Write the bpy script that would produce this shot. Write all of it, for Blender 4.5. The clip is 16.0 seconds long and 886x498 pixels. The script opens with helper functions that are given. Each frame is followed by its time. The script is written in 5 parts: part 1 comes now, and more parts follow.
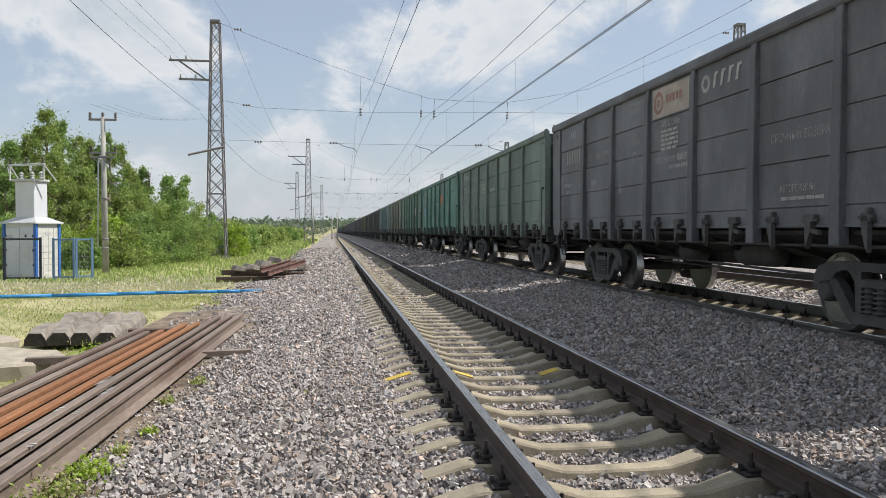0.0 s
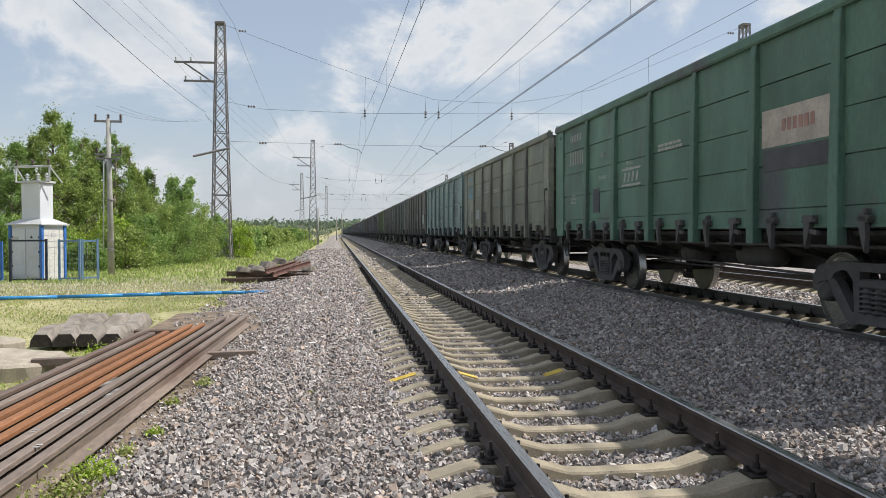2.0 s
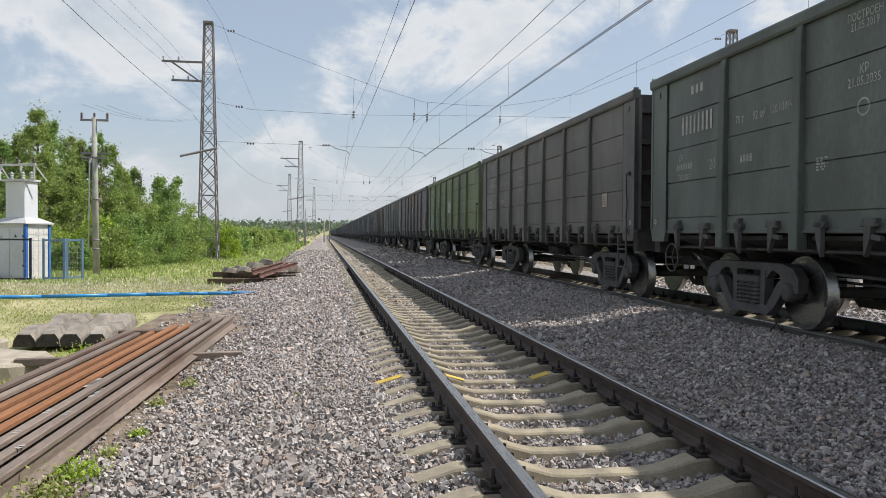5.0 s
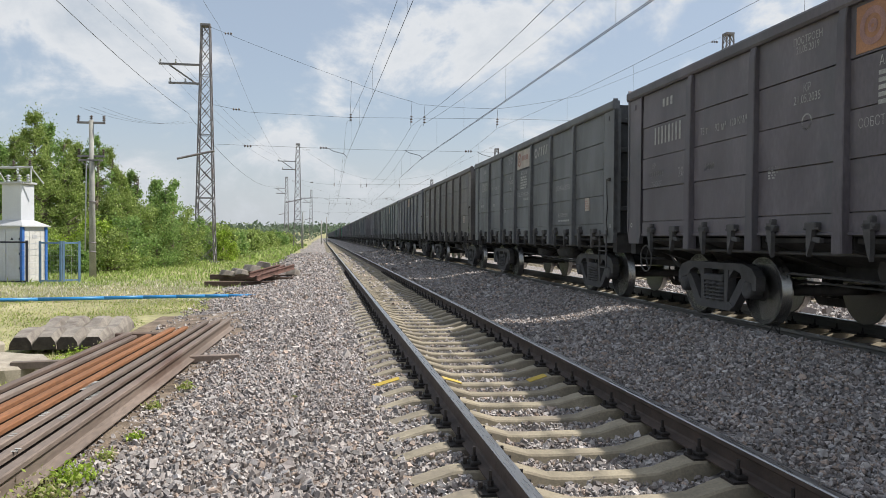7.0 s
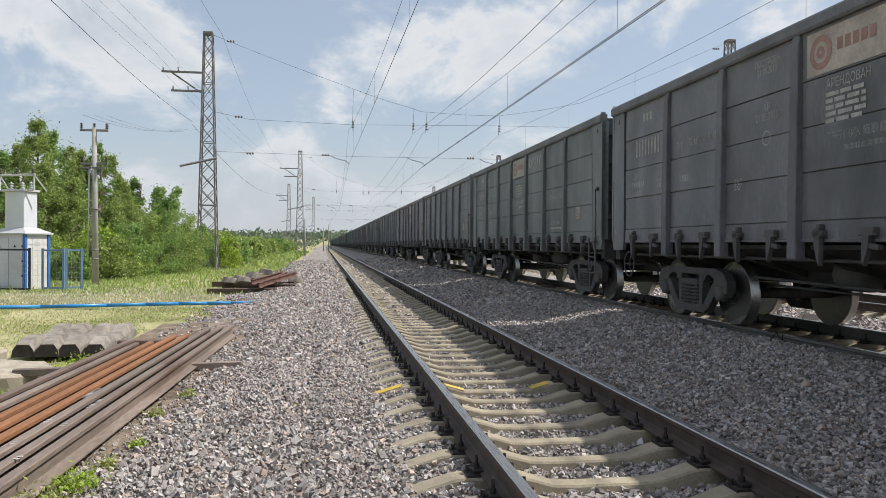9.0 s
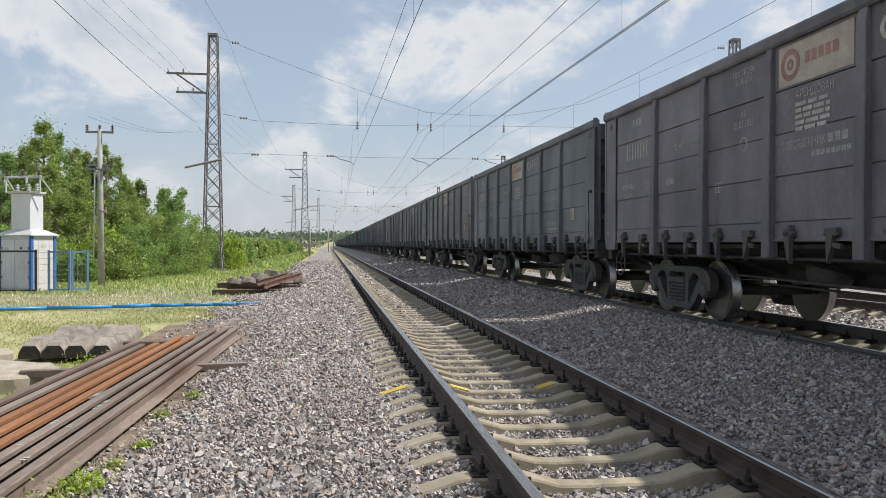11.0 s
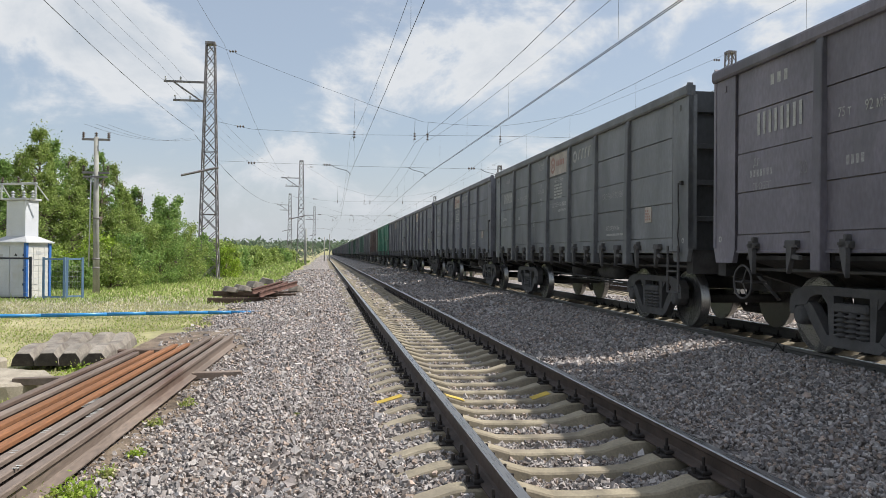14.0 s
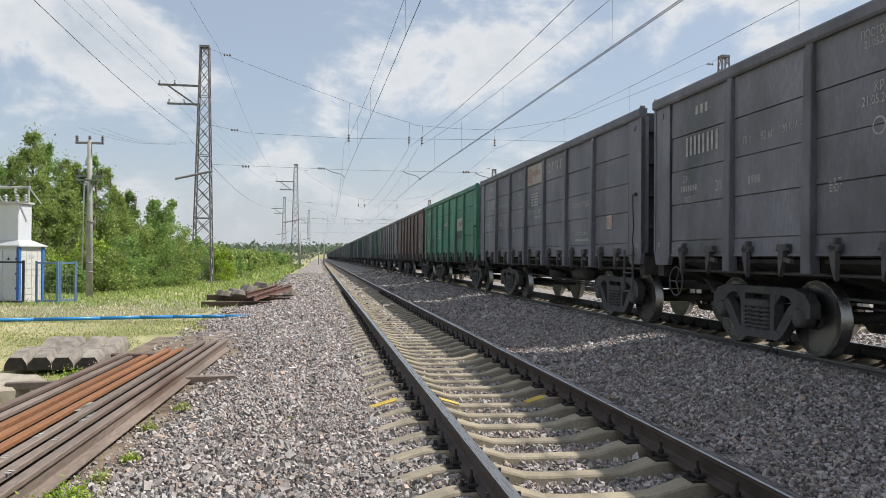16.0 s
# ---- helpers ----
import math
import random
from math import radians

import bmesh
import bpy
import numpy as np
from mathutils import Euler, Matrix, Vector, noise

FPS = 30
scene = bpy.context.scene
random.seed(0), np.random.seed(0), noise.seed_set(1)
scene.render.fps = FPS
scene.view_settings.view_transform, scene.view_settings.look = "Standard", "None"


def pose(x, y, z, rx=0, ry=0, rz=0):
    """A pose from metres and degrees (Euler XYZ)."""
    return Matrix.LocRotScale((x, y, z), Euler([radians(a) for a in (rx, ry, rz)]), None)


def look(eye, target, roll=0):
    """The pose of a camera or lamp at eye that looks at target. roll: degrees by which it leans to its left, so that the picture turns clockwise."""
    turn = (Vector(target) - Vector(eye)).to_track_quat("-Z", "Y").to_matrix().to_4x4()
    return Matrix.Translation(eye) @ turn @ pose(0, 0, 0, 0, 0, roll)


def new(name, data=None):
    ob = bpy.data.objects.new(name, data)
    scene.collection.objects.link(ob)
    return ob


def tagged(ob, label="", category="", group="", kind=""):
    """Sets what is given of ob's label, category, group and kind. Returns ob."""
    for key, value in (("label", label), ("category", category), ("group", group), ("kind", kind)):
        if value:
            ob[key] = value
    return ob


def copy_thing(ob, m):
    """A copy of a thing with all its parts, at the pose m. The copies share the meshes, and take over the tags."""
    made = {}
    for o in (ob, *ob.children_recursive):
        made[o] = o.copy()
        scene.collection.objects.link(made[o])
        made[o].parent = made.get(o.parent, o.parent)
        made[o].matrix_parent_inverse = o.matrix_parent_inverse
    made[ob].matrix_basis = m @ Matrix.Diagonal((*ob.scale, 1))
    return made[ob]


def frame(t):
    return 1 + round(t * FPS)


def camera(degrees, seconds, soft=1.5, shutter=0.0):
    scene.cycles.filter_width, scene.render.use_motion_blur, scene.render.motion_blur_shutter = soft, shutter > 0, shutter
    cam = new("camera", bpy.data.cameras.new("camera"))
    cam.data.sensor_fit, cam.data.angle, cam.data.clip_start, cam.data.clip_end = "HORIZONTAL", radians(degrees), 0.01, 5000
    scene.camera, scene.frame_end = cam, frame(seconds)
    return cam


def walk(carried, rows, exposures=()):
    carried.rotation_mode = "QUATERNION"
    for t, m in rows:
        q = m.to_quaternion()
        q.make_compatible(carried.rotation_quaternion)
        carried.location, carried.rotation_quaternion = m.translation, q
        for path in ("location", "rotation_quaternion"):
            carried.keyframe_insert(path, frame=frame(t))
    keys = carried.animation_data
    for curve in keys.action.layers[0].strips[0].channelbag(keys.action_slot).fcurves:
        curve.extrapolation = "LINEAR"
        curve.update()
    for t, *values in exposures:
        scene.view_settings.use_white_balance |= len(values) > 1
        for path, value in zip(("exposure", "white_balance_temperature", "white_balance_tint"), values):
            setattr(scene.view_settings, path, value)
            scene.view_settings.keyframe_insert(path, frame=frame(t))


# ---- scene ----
# one lens, a hand-held camera that only turns a little
cam = camera(59.56, 16.0, soft=0.75)
EYE = (0.0, 0.0, 1.525)


def aim(turn, tilt, lean):
    """Pose at the eye: degrees to the right of the track, upwards, and of roll."""
    a, b = radians(turn), radians(tilt)
    way = Vector((math.sin(a) * math.cos(b), math.cos(a) * math.cos(b), math.sin(b)))
    return look(EYE, Vector(EYE) + way, lean)


walk(cam, [(t, aim(a, b, c)) for t, a, b, c in (
    (0, 8.142, -1.296, 0.000), (0.5, 7.991, -1.167, -0.127), (1, 7.857, -1.124, -0.140), (1.5, 7.802, -1.175, -0.100),
    (2, 7.799, -1.226, -0.075), (2.5, 7.817, -1.214, -0.053), (3, 7.826, -1.170, -0.032), (3.5, 8.001, -1.134, 0.072),
    (4, 8.296, -1.103, 0.222), (6.5, 8.926, -0.960, 0.385), (7, 8.923, -0.867, 0.369), (7.5, 8.853, -0.704, 0.357),
    (8, 8.795, -0.517, 0.368), (8.5, 8.818, -0.417, 0.388), (9, 8.761, -0.354, 0.306), (11.5, 8.357, -0.291, 0.128),
    (12, 8.334, -0.165, 0.125), (12.5, 8.342, 0.017, 0.200), (13, 8.461, 0.188, 0.330), (13.5, 8.572, 0.289, 0.416),
    (14, 8.694, 0.377, 0.467), (14.5, 8.825, 0.430, 0.470), (15, 8.896, 0.507, 0.442), (15.5, 8.910, 0.566, 0.397),
    (16, 9.099, 0.648, 0.440))])

# ---- light: high sun square to the track, broken bright cloud ----
SUN_UP = radians(52)
scene.view_settings.exposure = 0.0
sun = new("sun", bpy.data.lights.new("sun", "SUN"))
sun.data.energy, sun.data.angle, sun.data.color = 5.6, radians(0.6), (1.0, 0.95, 0.88)
sun.matrix_world = look((60, 0, 60 * math.tan(SUN_UP)), (0, 0, 0))


def sky_world():
    w = bpy.data.worlds.new("sky")
    scene.world = w
    w.use_nodes = True
    nt = w.node_tree
    nt.nodes.clear()
    N, L = nt.nodes.new, nt.links.new
    out, bg = N("ShaderNodeOutputWorld"), N("ShaderNodeBackground")
    sky = N("ShaderNodeTexSky")
    sky.sky_type, sky.sun_disc = "NISHITA", False
    sky.sun_elevation, sky.sun_rotation = SUN_UP, radians(90)
    sky.air_density, sky.dust_density = 1.0, 1.6
    tc = N("ShaderNodeTexCoord")
    sep = N("ShaderNodeSeparateXYZ")
    L(tc.outputs["Generated"], sep.inputs[0])
    up = N("ShaderNodeMath"); up.operation = "MAXIMUM"; up.inputs[1].default_value = 0.0
    L(sep.outputs["Z"], up.inputs[0])

    def op(kind, a, b):
        m = N("ShaderNodeMath"); m.operation = kind
        for i, v in enumerate((a, b)):
            if isinstance(v, (int, float)):
                m.inputs[i].default_value = v
            else:
                L(v, m.inputs[i])
        return m.outputs[0]
    # heaped clouds: billows at two scales, flattened a little
    mp = N("ShaderNodeMapping")
    mp.inputs["Location"].default_value = (CLOUD_AT[0], CLOUD_AT[1], 0)
    mp.inputs["Scale"].default_value = (1.0, 1.0, 1.7)
    L(tc.outputs["Generated"], mp.inputs[0])
    big = N("ShaderNodeTexNoise"); big.inputs["Scale"].default_value = 4.6
    big.inputs["Detail"].default_value = 10; big.inputs["Roughness"].default_value = 0.60; big.inputs["Distortion"].default_value = 0.25
    L(mp.outputs[0], big.inputs["Vector"])
    # where the large heaps and the gaps stand: across and up per metre ahead
    ahead = op("MAXIMUM", sep.outputs["Y"], 0.15)
    au, av = op("DIVIDE", sep.outputs["X"], ahead), op("DIVIDE", sep.outputs["Z"], ahead)
    heap = big.outputs["Fac"]
    for u, v, w, h, lift in CLOUD_HEAPS:
        du, dv = op("DIVIDE", op("SUBTRACT", au, u), w), op("DIVIDE", op("SUBTRACT", av, v), h)
        r2 = op("ADD", op("MULTIPLY", du, du), op("MULTIPLY", dv, dv))
        heap = op("ADD", heap, op("MULTIPLY", op("POWER", 2.718, op("MULTIPLY", r2, -1.0)), lift))
    cover = N("ShaderNodeMapRange"); cover.interpolation_type = "SMOOTHSTEP"
    cover.inputs["From Min"].default_value, cover.inputs["From Max"].default_value = 0.47, 0.60
    L(heap, cover.inputs["Value"])
    # thick cloud turns grey underneath
    thick = N("ShaderNodeValToRGB")
    r = thick.color_ramp
    r.elements[0].position, r.elements[0].color = 0.46, (0.76, 0.86, 0.99, 1)
    r.elements[1].position, r.elements[1].color = 0.76, (0.66, 0.74, 0.84, 1)
    e = r.elements.new(0.575); e.color = (0.97, 1.0, 1.04, 1)
    L(heap, thick.inputs[0])
    cl = N("ShaderNodeVectorMath"); cl.operation = "SCALE"; cl.inputs["Scale"].default_value = CLOUD_LIGHT
    L(thick.outputs[0], cl.inputs[0])
    sk = N("ShaderNodeVectorMath"); sk.operation = "SCALE"; sk.inputs["Scale"].default_value = SKY_LIGHT
    L(sky.outputs[0], sk.inputs[0])
    # thin veil everywhere, so that the blue is pale
    veil = N("ShaderNodeMath"); veil.operation = "MULTIPLY_ADD"; veil.inputs[1].default_value = 0.55; veil.inputs[2].default_value = 0.45
    L(cover.outputs[0], veil.inputs[0])
    mix = N("ShaderNodeMix"); mix.data_type = "RGBA"
    L(veil.outputs[0], mix.inputs[0]); L(sk.outputs[0], mix.inputs[6]); L(cl.outputs[0], mix.inputs[7])
    # pale haze towards the horizon
    haze = N("ShaderNodeMapRange"); haze.interpolation_type = "SMOOTHSTEP"
    haze.inputs["From Min"].default_value, haze.inputs["From Max"].default_value = 0.0, 0.17
    haze.inputs["To Min"].default_value, haze.inputs["To Max"].default_value = 0.75, 0.0
    L(up.outputs[0], haze.inputs["Value"])
    pale = N("ShaderNodeMix"); pale.data_type = "RGBA"; pale.inputs[7].default_value = (0.60, 0.64, 0.69, 1)
    L(haze.outputs[0], pale.inputs[0]); L(mix.outputs[2], pale.inputs[6])
    L(pale.outputs[2], bg.inputs[0])
    bg.inputs[1].default_value = 1.0
    L(bg.outputs[0], out.inputs[0])


CLOUD_AT, CLOUD_LIGHT, SKY_LIGHT = (3.2, 1.4), 0.79, 0.120
# across, up, half width, half height, lift
CLOUD_HEAPS = ((0.40, 0.25, 0.16, 0.07, 0.14), (0.24, 0.27, 0.10, 0.06, 0.10), (0.20, 0.20, 0.14, 0.05, -0.03), (-0.30, 0.25, 0.16, 0.06, 0.10), (-0.06, 0.26, 0.08, 0.10, -0.14),
               (0.02, 0.14, 0.20, 0.05, -0.06), (-0.28, 0.11, 0.14, 0.03, -0.05), (0.62, 0.30, 0.08, 0.05, 0.14), (0.52, 0.30, 0.04, 0.04, -0.12))
sky_world()

# ---- materials ----
MATS = {}


def material(name, colour, rough=0.8, metal=0.0, vary=0.25, scale=6.0, bump=0.2, fine=60.0, dirt=None, dirt_amount=0.0,
             random_vary=0.0, island=0.0, spec=0.4, palette=None, stretch=(1, 1, 1), object_colour=False):
    """Two scales of variation, an optional dirt colour in patches, per-object or per-piece variation, and relief."""
    if name in MATS:
        return MATS[name]
    m = bpy.data.materials.new(name)
    MATS[name] = m
    m.use_nodes = True
    nt = m.node_tree
    N, L = nt.nodes.new, nt.links.new
    b = nt.nodes["Principled BSDF"]
    b.inputs["Metallic"].default_value = metal
    b.inputs["Specular IOR Level"].default_value = spec
    tc = N("ShaderNodeTexCoord")
    mp = N("ShaderNodeMapping"); mp.inputs["Scale"].default_value = stretch
    L(tc.outputs["Object"], mp.inputs[0])
    n1, n2 = N("ShaderNodeTexNoise"), N("ShaderNodeTexNoise")
    n1.inputs["Scale"].default_value, n1.inputs["Detail"].default_value = scale, 5
    n2.inputs["Scale"].default_value, n2.inputs["Detail"].default_value = fine, 3
    info = N("ShaderNodeObjectInfo")
    shift = N("ShaderNodeVectorMath"); shift.operation = "ADD"
    grow = N("ShaderNodeMath"); grow.operation = "MULTIPLY"; grow.inputs[1].default_value = 37.0
    L(info.outputs["Random"], grow.inputs[0])
    L(mp.outputs[0], shift.inputs[0]); L(grow.outputs[0], shift.inputs[1])
    L(shift.outputs[0], n1.inputs["Vector"]); L(shift.outputs[0], n2.inputs["Vector"])
    geo = N("ShaderNodeNewGeometry")
    if palette:
        ramp = N("ShaderNodeValToRGB")
        ramp.color_ramp.interpolation = "CONSTANT" if island else "LINEAR"
        for i, c in enumerate(palette):
            p = i / len(palette) if island else i / max(1, len(palette) - 1)
            e = ramp.color_ramp.elements[i] if i < 2 else ramp.color_ramp.elements.new(p)
            e.position, e.color = p, (*c, 1)
        L(geo.outputs["Random Per Island"] if island else n1.outputs["Fac"], ramp.inputs[0])
        col = ramp.outputs[0]
    elif object_colour:
        col = info.outputs["Color"]
    else:
        rgb = N("ShaderNodeRGB"); rgb.outputs[0].default_value = (*colour, 1)
        col = rgb.outputs[0]

    def value(source, low, high, lo=0.3, hi=0.7):
        mr = N("ShaderNodeMapRange")
        mr.inputs["From Min"].default_value, mr.inputs["From Max"].default_value = lo, hi
        mr.inputs["To Min"].default_value, mr.inputs["To Max"].default_value = low, high
        L(source, mr.inputs["Value"])
        return mr.outputs[0]

    def times(c, v):
        x = N("ShaderNodeVectorMath"); x.operation = "SCALE"
        L(c, x.inputs[0]); L(v, x.inputs["Scale"])
        return x.outputs[0]
    col = times(col, value(n1.outputs["Fac"], 1 - vary, 1 + vary))
    col = times(col, value(n2.outputs["Fac"], 1 - vary * 0.7, 1 + vary * 0.7))
    if random_vary:
        col = times(col, value(info.outputs["Random"], 1 - random_vary, 1 + random_vary, 0, 1))
    if island:
        w = N("ShaderNodeTexWhiteNoise"); w.noise_dimensions = "1D"
        L(geo.outputs["Random Per Island"], w.inputs["W"])
        col = times(col, value(w.outputs["Value"], 1 - island, 1 + island, 0, 1))
    if dirt:
        n3 = N("ShaderNodeTexNoise"); n3.inputs["Scale"].default_value, n3.inputs["Detail"].default_value = scale * 0.45, 7
        n3.inputs["Roughness"].default_value = 0.65
        L(shift.outputs[0], n3.inputs["Vector"])
        f = value(n3.outputs["Fac"], 0, 1, 0.62 - dirt_amount * 0.4, 0.78 - dirt_amount * 0.35)
        mix = N("ShaderNodeMix"); mix.data_type = "RGBA"; mix.clamp_factor = True
        mix.inputs[7].default_value = (*dirt, 1)
        L(f, mix.inputs[0]); L(col, mix.inputs[6])
        col = mix.outputs[2]
    L(col, b.inputs["Base Color"])
    L(value(n2.outputs["Fac"], max(0.05, rough - 0.12), min(1, rough + 0.12)), b.inputs["Roughness"])
    if bump:
        bp = N("ShaderNodeBump"); bp.inputs["Strength"].default_value = bump; bp.inputs["Distance"].default_value = 0.01
        L(n2.outputs["Fac"], bp.inputs["Height"]); L(bp.outputs[0], b.inputs["Normal"])
    return m


STONES = [(0.331, 0.302, 0.288), (0.367, 0.334, 0.315), (0.173, 0.163, 0.161), (0.341, 0.271, 0.226), (0.399, 0.371, 0.352),
          (0.263, 0.234, 0.223), (0.357, 0.338, 0.334), (0.215, 0.187, 0.172)]
def ballast_material():
    """Crushed stone seen from afar: cells of stone in the same colours, the shade between them painted dark."""
    m = material("crushed_stone", (0.2, 0.2, 0.2), 0.9, vary=0.2, scale=1.2, fine=9, bump=0, palette=STONES)
    nt = m.node_tree
    N, L = nt.nodes.new, nt.links.new
    b = nt.nodes["Principled BSDF"]
    vo = N("ShaderNodeTexVoronoi"); vo.inputs["Scale"].default_value = 21
    co = N("ShaderNodeTexCoord")
    L(co.outputs["Object"], vo.inputs["Vector"])
    ramp = next(n for n in nt.nodes if n.bl_idname == "ShaderNodeValToRGB")
    ramp.color_ramp.interpolation = "CONSTANT"
    sp = N("ShaderNodeSeparateColor"); L(vo.outputs["Color"], sp.inputs[0])
    L(sp.outputs[0], ramp.inputs[0])
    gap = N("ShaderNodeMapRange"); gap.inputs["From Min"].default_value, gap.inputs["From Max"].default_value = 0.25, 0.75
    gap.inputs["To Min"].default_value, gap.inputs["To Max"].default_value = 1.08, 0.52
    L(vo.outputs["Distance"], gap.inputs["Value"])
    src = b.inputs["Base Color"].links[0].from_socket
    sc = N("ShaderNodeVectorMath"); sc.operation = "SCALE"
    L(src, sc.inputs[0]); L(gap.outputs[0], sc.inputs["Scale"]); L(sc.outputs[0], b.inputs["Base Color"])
    bp = N("ShaderNodeBump"); bp.inputs["Strength"].default_value, bp.inputs["Distance"].default_value = 0.9, 0.03
    bp.invert = True
    L(vo.outputs["Distance"], bp.inputs["Height"]); L(bp.outputs[0], b.inputs["Normal"])
    return m


M_BALLAST = ballast_material()
M_STONE = material("ballast_stone", (0.36, 0.33, 0.31), 0.85, vary=0.18, scale=30, fine=160, bump=0.15, island=0.34, palette=STONES)
M_GROUND = material("grass_and_soil", (0.2, 0.2, 0.1), 0.95, scale=0.35, fine=6, bump=0.6, vary=0.3,
                    palette=[(0.16, 0.20, 0.06), (0.25, 0.26, 0.10), (0.36, 0.32, 0.19), (0.19, 0.24, 0.075)])
M_CONCRETE = material("weathered_concrete", (0.285, 0.248, 0.182), 0.9, vary=0.22, scale=4, fine=50, bump=0.25, random_vary=0.15,
                      dirt=(0.22, 0.19, 0.15), dirt_amount=0.25)
M_RAIL = material("rusty_rail_steel", (0.070, 0.052, 0.044), 0.75, metal=0.15, vary=0.3, scale=5, fine=40, bump=0.2)
M_DUSTY = material("dust_grey_rail_steel", (0.135, 0.128, 0.115), 0.8, metal=0.1, vary=0.25, scale=4, fine=40, bump=0.2, stretch=(1, 0.15, 1))
M_BRIGHT = material("polished_rail_head", (0.42, 0.41, 0.40), 0.32, metal=1.0, vary=0.1, scale=3, fine=80, bump=0.05, stretch=(1, 0.05, 1))
M_RUST = material("orange_rust", (0.205, 0.094, 0.045), 0.9, vary=0.3, scale=2, fine=50, bump=0.2, dirt=(0.16, 0.08, 0.05), dirt_amount=0.2, stretch=(1, 0.2, 1))
M_OLDSTEEL = material("grey_brown_old_steel", (0.20, 0.16, 0.135), 0.7, metal=0.2, vary=0.25, scale=2, fine=40, bump=0.15, dirt=(0.10, 0.06, 0.045), dirt_amount=0.2, stretch=(1, 0.2, 1))
M_FASTEN = material("oily_fastening_steel", (0.035, 0.03, 0.028), 0.7, metal=0.4, vary=0.3, fine=60)
M_YELLOW = material("yellow_paint", (0.52, 0.37, 0.06), 0.75, vary=0.2, fine=50, dirt=(0.40, 0.33, 0.2), dirt_amount=0.15)
M_PAINT = material("wagon_paint", (0.1, 0.1, 0.1), 0.55, vary=0.25, scale=1.5, fine=22, bump=0.08, dirt=(0.084, 0.087, 0.093),
                   dirt_amount=0.27, object_colour=True, spec=0.35, stretch=(1, 1, 0.45))
M_BOGIE = material("bogie_grime", (0.085, 0.082, 0.082), 0.75, vary=0.22, scale=5, fine=40, bump=0.2, dirt=(0.06, 0.055, 0.05), dirt_amount=0.2)
M_UNDER = material("underframe_black", (0.042, 0.040, 0.039), 0.85, vary=0.3, fine=30)
M_TREAD = material("polished_wheel_tread", (0.34, 0.33, 0.32), 0.34, metal=1.0, vary=0.04, fine=60, bump=0)
M_LETTER = material("chalky_white_paint", (0.36, 0.36, 0.345), 0.8, vary=0.25, scale=9, fine=60, bump=0)
M_STEEL = material("galvanised_mast_steel", (0.21, 0.20, 0.21), 0.6, metal=0.1, vary=0.25, scale=2, fine=30, dirt=(0.16, 0.12, 0.11), dirt_amount=0.25)
M_WIRE = material("dark_wire", (0.06, 0.06, 0.062), 0.6, metal=0.3, vary=0.1, bump=0)
M_PORCELAIN = material("brown_porcelain", (0.10, 0.075, 0.065), 0.25, vary=0.15, bump=0)


# ---- mesh helpers ----
def mesh_of(name, bm, mat):
    me = bpy.data.meshes.new(name)
    bm.to_mesh(me)
    bm.free()
    for m in (mat if isinstance(mat, (list, tuple)) else [mat]):
        me.materials.append(m)
    return me


def part(name, bm, mat, parent, label="", m=None):
    """One mesh object under a thing or a part."""
    ob = new(name, bm if isinstance(bm, bpy.types.Mesh) else mesh_of(name, bm, mat))
    ob.parent = parent
    if m is not None:
        ob.matrix_basis = m
    return tagged(ob, label)


def thing(name, label, category, m=None, group="", kind="", bm=None, mat=None):
    ob = new(name, mesh_of(name, bm, mat) if bm else None)
    if not bm:
        ob.empty_display_size = 0.2
    if m is not None:
        ob.matrix_basis = m
    return tagged(ob, label, category, group, kind)


def box(bm, x0, x1, y0, y1, z0, z1, mi=0, bevel=0.0):
    vs = [bm.verts.new(p) for p in ((x0, y0, z0), (x1, y0, z0), (x1, y1, z0), (x0, y1, z0), (x0, y0, z1), (x1, y0, z1), (x1, y1, z1), (x0, y1, z1))]
    fs = [bm.faces.new([vs[i] for i in f]) for f in ((0, 3, 2, 1), (4, 5, 6, 7), (0, 1, 5, 4), (1, 2, 6, 5), (2, 3, 7, 6), (3, 0, 4, 7))]
    for f in fs:
        f.material_index = mi
    if bevel:
        es = {e for f in fs for e in f.edges}
        bmesh.ops.bevel(bm, geom=list(es), offset=bevel, segments=1, affect="EDGES", profile=0.5)
    return bm


def prism(bm, outline, axis, a, b, mi=0):
    """A closed outline pushed along an axis. For axis x the outline is (y, z), for y (x, z), for z (x, y)."""
    def at(p, q):
        return (q, p[0], p[1]) if axis == "x" else (p[0], q, p[1]) if axis == "y" else (p[0], p[1], q)
    lo, hi = [bm.verts.new(at(p, a)) for p in outline], [bm.verts.new(at(p, b)) for p in outline]
    n = len(outline)
    fs = [bm.faces.new([lo[i], lo[(i + 1) % n], hi[(i + 1) % n], hi[i]]) for i in range(n)]
    fs += [bm.faces.new(lo[::-1]), bm.faces.new(hi)]
    for f in fs:
        f.material_index = mi
    bmesh.ops.recalc_face_normals(bm, faces=fs)
    return fs


def rod(bm, p, q, r=0.01, n=6, r2=None, mi=0):
    p, q = Vector(p), Vector(q)
    d = q - p
    m = Matrix.Translation((p + q) / 2) @ d.to_track_quat("Z", "Y").to_matrix().to_4x4()
    res = bmesh.ops.create_cone(bm, cap_ends=True, segments=n, radius1=r, radius2=r if r2 is None else r2, depth=d.length, matrix=m)
    for f in {f for v in res["verts"] for f in v.link_faces}:
        f.material_index = mi
        f.smooth = n > 6 and len(f.verts) == 4
    return bm


